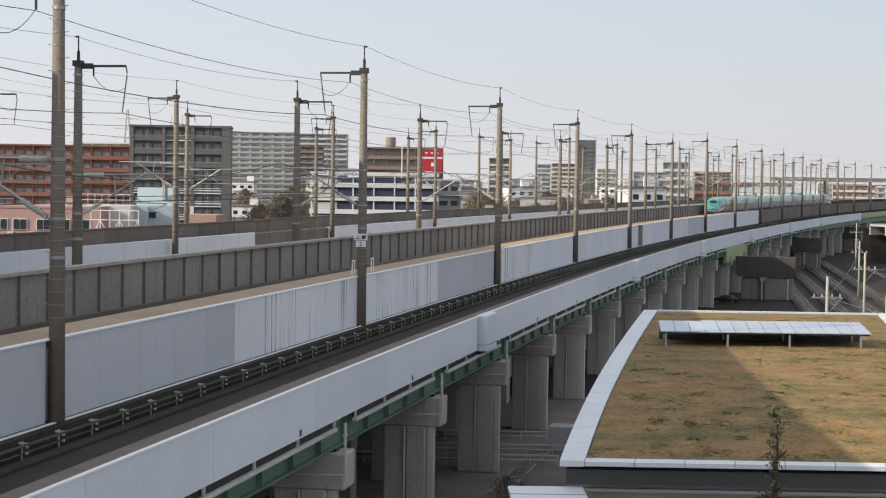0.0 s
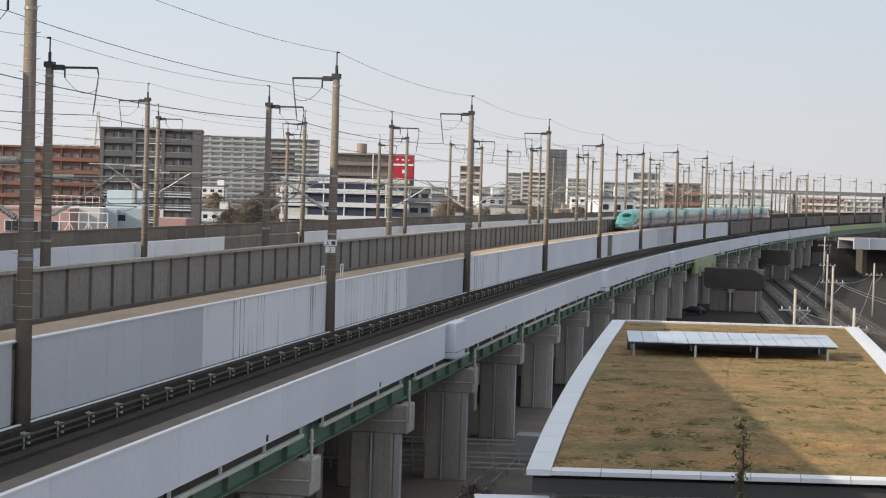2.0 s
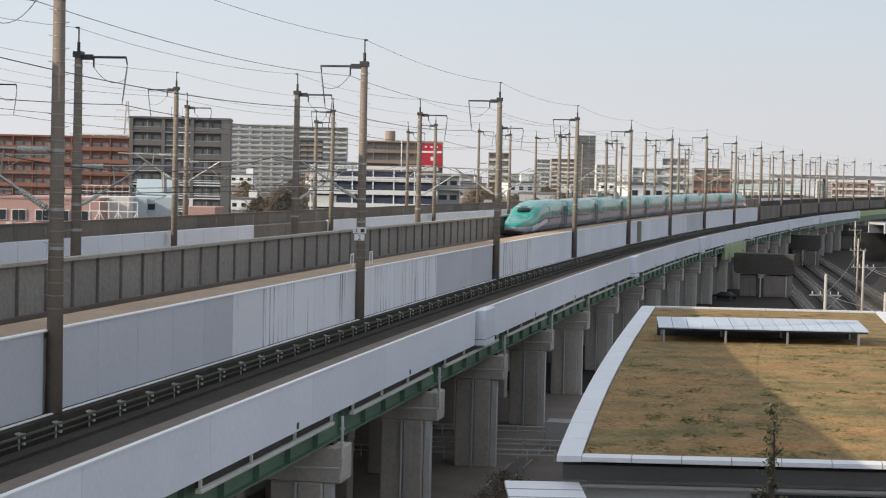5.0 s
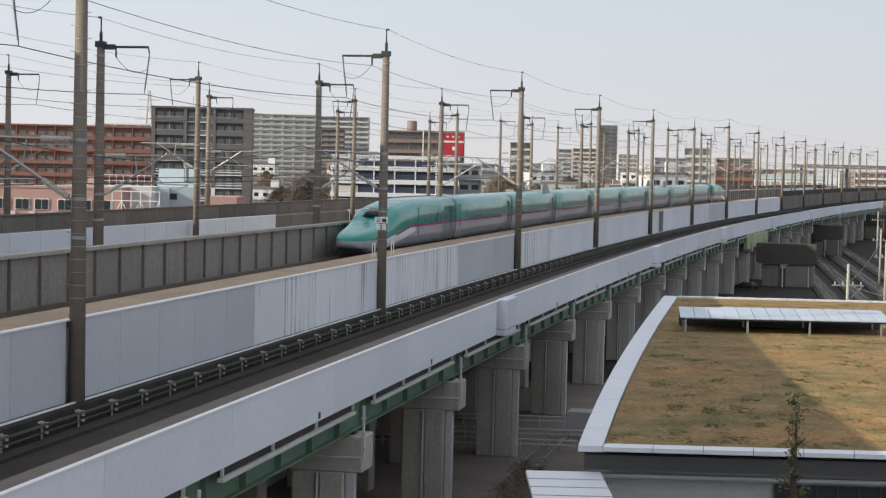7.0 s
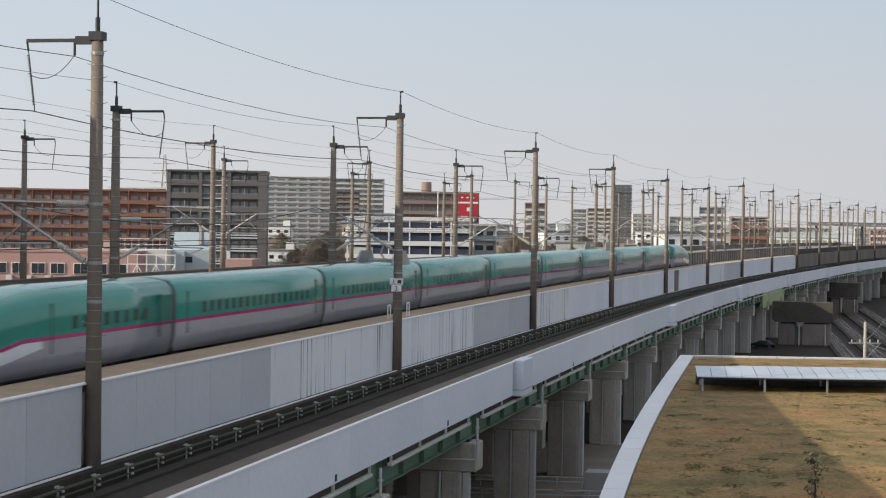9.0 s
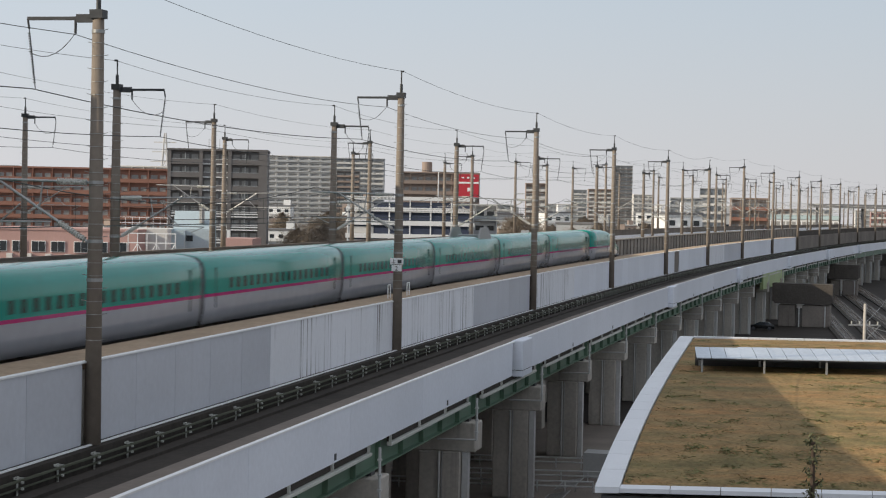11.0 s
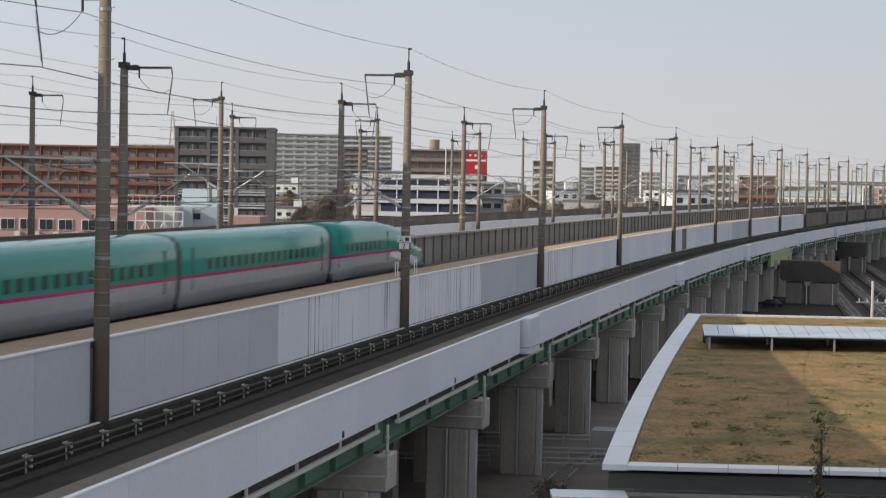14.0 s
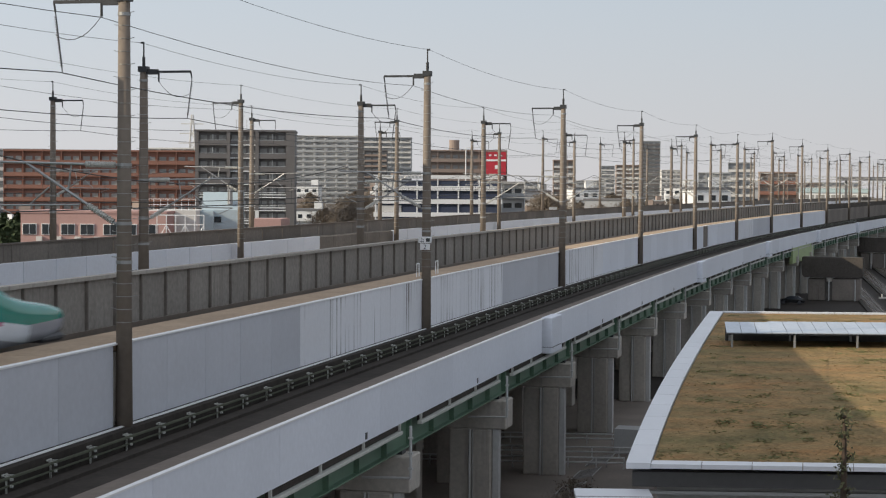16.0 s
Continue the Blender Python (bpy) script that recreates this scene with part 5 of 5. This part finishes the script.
def roof_sheet(u0, u1, v0, v1, n, up, down):
    bm = bmesh.new()
    rings = []
    for i in range(n + 1):
        v = v0 + (v1 - v0) * i / n
        rings.append([bm.verts.new(roof_at(u, v, h)) for u, h in ((u0, up), (u1, up), (u1, down), (u0, down))])
    for a, b in zip(rings, rings[1:]):
        for j in range(4):
            bm.faces.new((a[j], a[(j + 1) % 4], b[(j + 1) % 4], b[j]))
    bm.faces.new(rings[0]), bm.faces.new(rings[-1])
    return bm


part("grass_bed", roof_sheet(1.1, RW - 1.1, 0.62, RL - 0.7, 50, 0.0, -0.3), M["dry_grass"], hall2, "bed of dry yellow-brown grass")
# white metal edge in pieces
n = 22
for i in range(n):
    v0, v1 = RL * i / n, RL * (i + 1) / n
    for u0, u1 in ((0, 1.05), (RW - 1.05, RW)):
        part("edge_panel", roof_sheet(u0, u1, v0 + 0.015, v1 - 0.015, 3, 0.1, -0.16), M["roof_edge"], hall2)
n = 8
for i in range(n):
    a, b = 1.07 + (RW - 2.14) * i / n, 1.07 + (RW - 2.14) * (i + 1) / n
    part("edge_panel", roof_sheet(a, b - 0.03, 0.0, 0.6, 1, 0.06, -0.13), M["roof_edge"], hall2)
    part("edge_panel", roof_sheet(a, b - 0.03, RL - 0.65, RL, 1, 0.12, -0.3), M["roof_edge"], hall2)
# dark sheet fills the eave recess, its shade put into the colour
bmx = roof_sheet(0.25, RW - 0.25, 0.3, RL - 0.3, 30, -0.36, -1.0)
part("fascia", bmx, M["fascia"], hall2, "dark band under the roof edge, eave shade in its colour")


def hall_box(name, u0, u1, v0, v1, z0, z1, material):
    bm = bmesh.new()
    q = [RO + RU * u + RV * v for u, v in ((u0, v0), (u1, v0), (u1, v1), (u0, v1))]
    lo = [bm.verts.new((p.x, p.y, z0)) for p in q]
    hi = [bm.verts.new((p.x, p.y, z1)) for p in q]
    bm.faces.new(lo), bm.faces.new(hi)
    for i in range(4):
        bm.faces.new((lo[i], lo[(i + 1) % 4], hi[(i + 1) % 4], hi[i]))
    return part(name, bm, material, hall2)


hall_box("gutter", 0.6, RW - 0.6, 0.75, 1.0, H(-13.35), H(-13.2), M["light_wall"])
hall_box("wall", 1.2, RW - 1.2, 1.6, RL - 1.2, 0, H(-12.9), M["light_wall"])
hall_box("glazing", 8.4, RW - 1.6, 1.5, 1.62, 0.3, H(-13.6), M["glass"])
for i in range(11):
    hall_box("mullion", 8.4 + i * 0.92, 8.47 + i * 0.92, 1.42, 1.52, 0.3, H(-13.6), M["fascia"])

# grass blades and green tufts
rg = random.Random(8)
vs, fs, mi = [], [], []
for i in range(14000):
    u, v = rg.uniform(1.15, RW - 1.15), 0.95 + (RL - 1.7) * rg.random()
    p = roof_at(u, v, 0.006)
    a = rg.uniform(0, math.pi)
    w = rg.uniform(0.02, 0.07)
    h = rg.uniform(0.005, 0.03)
    d = Vector((math.cos(a) * w, math.sin(a) * w, 0))
    k = len(vs)
    vs += [p - d, p + d, p + Vector((rg.gauss(0, 0.12), rg.gauss(0, 0.05), h))]
    fs.append((k, k + 1, k + 2))
    mi.append(0)
for i in range(170):
    cu, cv = rg.uniform(1.3, RW - 1.3), 1.5 + (RL - 4) * rg.random() ** 1.5
    for j in range(rg.randrange(12, 45)):
        u, v = cu + rg.gauss(0, 0.3), cv + rg.gauss(0, 0.3)
        if not (1.15 < u < RW - 1.15 and 0.95 < v < RL - 0.8):
            continue
        p = roof_at(u, v, 0.008)
        a = rg.uniform(0, math.pi)
        d = Vector((math.cos(a) * 0.11, math.sin(a) * 0.11, 0))
        k = len(vs)
        vs += [p - d, p + d, p + Vector((rg.gauss(0, 0.12), rg.gauss(0, 0.12), rg.uniform(0.01, 0.03)))]
        fs.append((k, k + 1, k + 2))
        mi.append(1)
me = bpy.data.meshes.new("grass")
me.from_pydata(vs, [], fs)
me.materials.append(M["straw"])
me.materials.append(M["green_tuft"])
me.polygons.foreach_set("material_index", mi)
grass = new("grass", me)
tagged(grass, "dry yellow grass with scattered green tufts on the roof", "grass", kind="stuff")

# solar panels on the roof
array = thing("solar_array", Matrix(), "row of pale glass solar panels on short steel posts", "solar panels")
AO = Vector((15.0, 113.0, 0))
base = roof_z(36)
for i in range(14):
    x0 = AO.x + i * 0.95
    deep = 5.0 if i > 2 else 4.4
    bm = bmesh.new()
    q = [(x0, AO.y, base + 0.95), (x0 + 0.92, AO.y, base + 0.95), (x0 + 0.92 + 0.45, AO.y + deep, base + 1.28), (x0 + 0.45, AO.y + deep, base + 1.28)]
    up = [bm.verts.new(p) for p in q]
    dn = [bm.verts.new((p[0], p[1], p[2] - 0.06)) for p in q]
    bm.faces.new(up), bm.faces.new(dn)
    for j in range(4):
        bm.faces.new((up[j], up[(j + 1) % 4], dn[(j + 1) % 4], dn[j]))
    part("panel", bm, M["solar"], array)
for x in (AO.x + 0.3, AO.x + 4.2, AO.x + 8.1, AO.x + 12.6):
    slab_part("post", (x, AO.y + 0.1, base - 0.1), (x + 0.12, AO.y + 0.22, base + 0.92), M["steel"], array)
    slab_part("post", (x + 0.4, AO.y + 4.2, base - 0.1), (x + 0.52, AO.y + 4.32, base + 1.2), M["steel"], array)
slab_part("beam", (AO.x, AO.y + 0.1, base + 0.78), (AO.x + 13.2, AO.y + 0.22, base + 0.88), M["dark_steel"], array)
# dark board added at the back, standing for the shade under the panels
slab_part("back_board", (AO.x + 0.5, AO.y + 4.4, base - 0.1), (AO.x + 13.6, AO.y + 4.5, base + 1.15), M["fascia"], array)

# entrance canopy before the hall
can = thing("entrance_canopy", Matrix(), "flat pale grey metal canopy on posts", "canopy")
slab_part("roof", (3.8, 67.5, H(-13.25)), (7.0, 77.2, H(-13.05)), M["roof_edge"], can)
for x in (4.0, 6.7):
    for y in (67.8, 76.0):
        slab_part("post", (x, y, 0), (x + 0.14, y + 0.14, H(-13.25)), M["steel"], can)
for k in range(1, 5):
    slab_part("seam", (3.8, 67.5 + 1.9 * k, H(-13.05)), (7.0, 67.54 + 1.9 * k, H(-13.02)), M["steel"], can)

# ---- yard and tracks beside the viaduct ----
yard = part("yard", box((-70, -20, 0), (36, 172, 0.02)), M["asphalt"])
tagged(yard, "dark worn asphalt yard under the viaducts", "pavement", kind="structure")


# brown stones made darker still: shade round the viaducts is in the colour
M["shaded_track_bed"] = mat("shaded_track_bed", (0.042, 0.036, 0.031), 0.95, var=0.35, scale=9)
bed = part("track_field", box((-60, 172, 0), (170, 640, 0.015)), M["shaded_track_bed"])
tagged(bed, "dark brown stony ground round the tracks, viaduct shade in its colour", "ground", kind="structure")


def track(x0, y0, x1, y1, label):
    d = Vector((x1 - x0, y1 - y0, 0))
    m = Matrix.Translation((x0, y0, 0)) @ Matrix.Rotation(-math.atan2(d.x, d.y), 4, "Z")
    t = thing("railway_track", m, label, "railway track", "ground tracks")
    part("ballast_bed", box((-1.7, 0, 0.02), (1.7, d.length, 0.3), 0.0), M["ballast"], t)
    for k in (-1, 1):
        part("rail", box((k * 0.53 - 0.035, 0, 0.38), (k * 0.53 + 0.035, d.length, 0.52)), M["rail_steel"], t)
    vs, fs = [], []
    for i in range(int(d.length / 0.75)):
        y, k = 0.4 + i * 0.75, len(vs)
        vs += [(x, y + dy, z) for z in (0.24, 0.38) for x, dy in ((-1.05, -0.12), (1.05, -0.12), (1.05, 0.12), (-1.05, 0.12))]
        fs += [(k + 4, k + 5, k + 6, k + 7), (k, k + 1, k + 5, k + 4), (k + 1, k + 2, k + 6, k + 5), (k + 2, k + 3, k + 7, k + 6), (k + 3, k, k + 4, k + 7)]
    me = bpy.data.meshes.new("sleepers")
    me.from_pydata(vs, [], fs)
    me.materials.append(M["rail_steel"])
    ob = new("sleepers", me)
    ob.parent = t
    tagged(ob, kind="stuff")
    return t


for k in range(4):
    track(46 + k * 5.0, 180, 110 + k * 5.0, 600, "ballasted railway track at ground level")


def line_pole(x, y, h):
    t = thing("line_pole", pitch_line(x, y, 0), "slim pale concrete railway pole with crossarm", "railway pole", "ground line poles")
    part("shaft", rod((0, 0, 0), (0, 0, h), 0.2, 0.14, 12), M["concrete"], t, smooth=True)
    part("crossarm", box((-1.6, -0.06, h - 2.2), (1.6, 0.06, h - 2.05)), M["steel"], t)
    for k in (-1.3, -0.5, 0.5, 1.3):
        part("insulator", rod((k, 0, h - 2.05), (k, 0, h - 1.75), 0.07), M["porcelain"], t)
    part("stay", rod((0.15, 0, h - 3.6), (1.5, 0, h - 2.15), 0.04), M["steel"], t)


for x, y, h in ((40.5, 180, 11.5), (46.0, 178, 9.9), (57.0, 232, 12.0), (80, 330, 10.6), (86, 320, 9.5), (101, 420, 12.0)):
    line_pole(x, y, h)
for a, b in (((40.5, 180, 9.4), (60, 172, 6.4)), ((40.5, 180, 9.6), (80, 330, 8.6)), ((46, 178, 8.0), (86, 320, 7.5)), ((57.0, 232, 10.2), (72, 225, 6.6)), ((57.0, 232, 10.0), (86, 320, 7.7)), ((80, 330, 8.8), (101, 420, 10.0)), ((57, 232, 10.0), (66, 196, 6.8))):
    p, q = Vector(a), Vector(b)
    w = part("ground_line_wire", wire_run([p.lerp(q, i / 8) - Vector((0, 0, 3.2 * (i / 8) * (1 - i / 8))) for i in range(9)], 0.028), M["steel"])
    tagged(w, "pale sagging wire over the ground-level tracks", "wire", "ground line wires")

# dark shed roof behind the hall
shed = thing("shed", pitch_line(40.5, 152, 0, -8), "low shed with a dark grey sheet roof", "shed")
slab_part("wall", (-5, 0, 0), (5, 4, 6.6), M["light_wall"], shed)
bm = bmesh.new()
for q in (((-5.4, -0.4, 6.6), (5.4, -0.4, 6.6), (5.4, 4.4, 7.5), (-5.4, 4.4, 7.5)), ((-5.4, -0.4, 6.5), (5.4, -0.4, 6.5), (5.4, 4.4, 7.4), (-5.4, 4.4, 7.4))):
    bm.faces.new([bm.verts.new(p) for p in q])
bm.verts.ensure_lookup_table()
for j in range(4):
    bm.faces.new((bm.verts[j], bm.verts[(j + 1) % 4], bm.verts[4 + (j + 1) % 4], bm.verts[4 + j]))
part("roof", bm, M["roof_grey"], shed)

# parked dark car
car = thing("car", pitch_line(52.5, 312, 0.015, 75), "dark parked saloon car under the viaduct", "car")
r = [[(x * 0.85, y, z) for x, z in ((1.0, 0.3), (1.0, 0.75), (0.9, t), (-0.9, t), (-1.0, 0.75), (-1.0, 0.3))] for y, t in ((-2.2, 0.8), (-1.9, 0.95), (-1.2, 1.0), (1.0, 0.98), (2.0, 0.85), (2.2, 0.7))]
part("body", loft(r), M["train_black"], car)
r = [[(x * k, y, z) for x, z in ((0.82, 0.95), (0.66, t), (-0.66, t), (-0.82, 0.95))] for y, t, k in ((-1.9, 1.0, 0.9), (-1.1, 1.42, 1), (0.4, 1.45, 1), (1.2, 1.0, 0.95))]
part("cabin", loft(r), M["glass"], car)
for x in (-0.8, 0.8):
    for y in (-1.35, 1.35):
        part("wheel", rod((x - 0.1, y, 0.32), (x + 0.1, y, 0.32), 0.32, None, 16), M["train_under"], car)

# bicycle racks and barriers near the columns
for k in range(5):
    s = 44 + 6.5 * k
    rk = thing("bicycle_rack", at(s, 5.6, 0.02), "low galvanised bicycle rack of bent bars", "bicycle rack", "bicycle racks")
    for i in range(9):
        part("hoop", rod((0, i * 0.5, 0.1), (1.5, i * 0.5, 0.45), 0.025), M["steel"], rk)
    for x in (0.0, 1.5):
        part("bar", rod((x, -0.1, 0.1 + 0.23 * x), (x, 4.2, 0.1 + 0.23 * x), 0.035), M["steel"], rk)
        part("leg", rod((x, 0, 0), (x, 0, 0.1 + 0.23 * x), 0.03), M["steel"], rk)
cab = thing("utility_cabinet", at(77, 6.6, 0.02), "pale grey ribbed utility cabinet", "cabinet")
slab_part("body", (0, 0, 0), (1.8, 2.2, 1.9), M["light_wall"], cab)
for i in range(5):
    slab_part("rib", (-0.04, 0.2 + i * 0.42, 0.15), (0, 0.3 + i * 0.42, 1.75), M["light_wall"], cab)

for y0, x0 in ((131.0, -12.0), (136.0, -10.0), (143.0, -8.0)):
    gf = thing("guard_rail", pitch_line(x0, y0, 0.02, -4), "low pale steel guard rail beside the yard road", "guard rail", "guard rails")
    for z in (0.45, 0.8):
        part("rail", rod((0, 0, z), (22, 0, z), 0.06), M["white_wall_pipe"], gf)
    for i in range(12):
        part("post", rod((i * 2.0, 0, 0), (i * 2.0, 0, 0.85), 0.05), M["white_wall_pipe"], gf)

# dark hedge between the tracks and the viaduct
hedge = tree(pitch_line(66, 380, 0), 5.0, 3.4, 1500, 0.3, M["evergreen"], "low dark hedge bush beside the ground tracks", 11, low=0.08)
for i in range(9):
    copy_thing(hedge, pitch_line(69 + i * 3.0, 395 + i * 14, 0, i * 71))
shrub = tree(pitch_line(4.9, 110, 0.02), 1.6, 1.1, 700, 0.07, M["winter_twigs"], "low reddish-brown shrub beside the bicycle racks", 21, low=0.1)
for x, y in ((6.3, 112.5), (5.6, 115), (4.0, 107)):
    copy_thing(shrub, pitch_line(x, y, 0.02, x * 90))
rt = random.Random(17)
grown = []
for i in range(500):
    if len(grown) == 42:
        break
    y = rt.uniform(480, 950)
    x = rt.uniform(-0.16, 0.25) * y
    if x - float(np.interp(y, _y, _x)) > -58 or any(abs(x - a) < 9 and abs(y - b) < 9 for a, b in grown + tall + spots):
        continue
    grown.append((x, y))
for x, y in grown:
    k = rt.uniform(0.8, 1.2)
    copy_thing(big, pitch_line(x, y, 0, rt.uniform(0, 360)) @ Matrix.Diagonal((k, k, k, 1)))


# ---- what moves ----
def motions():
    for i, c in enumerate(train):
        walk(c, [(k * 0.5, car_pose(i, k * 0.5)) for k in range(33)])


motions()
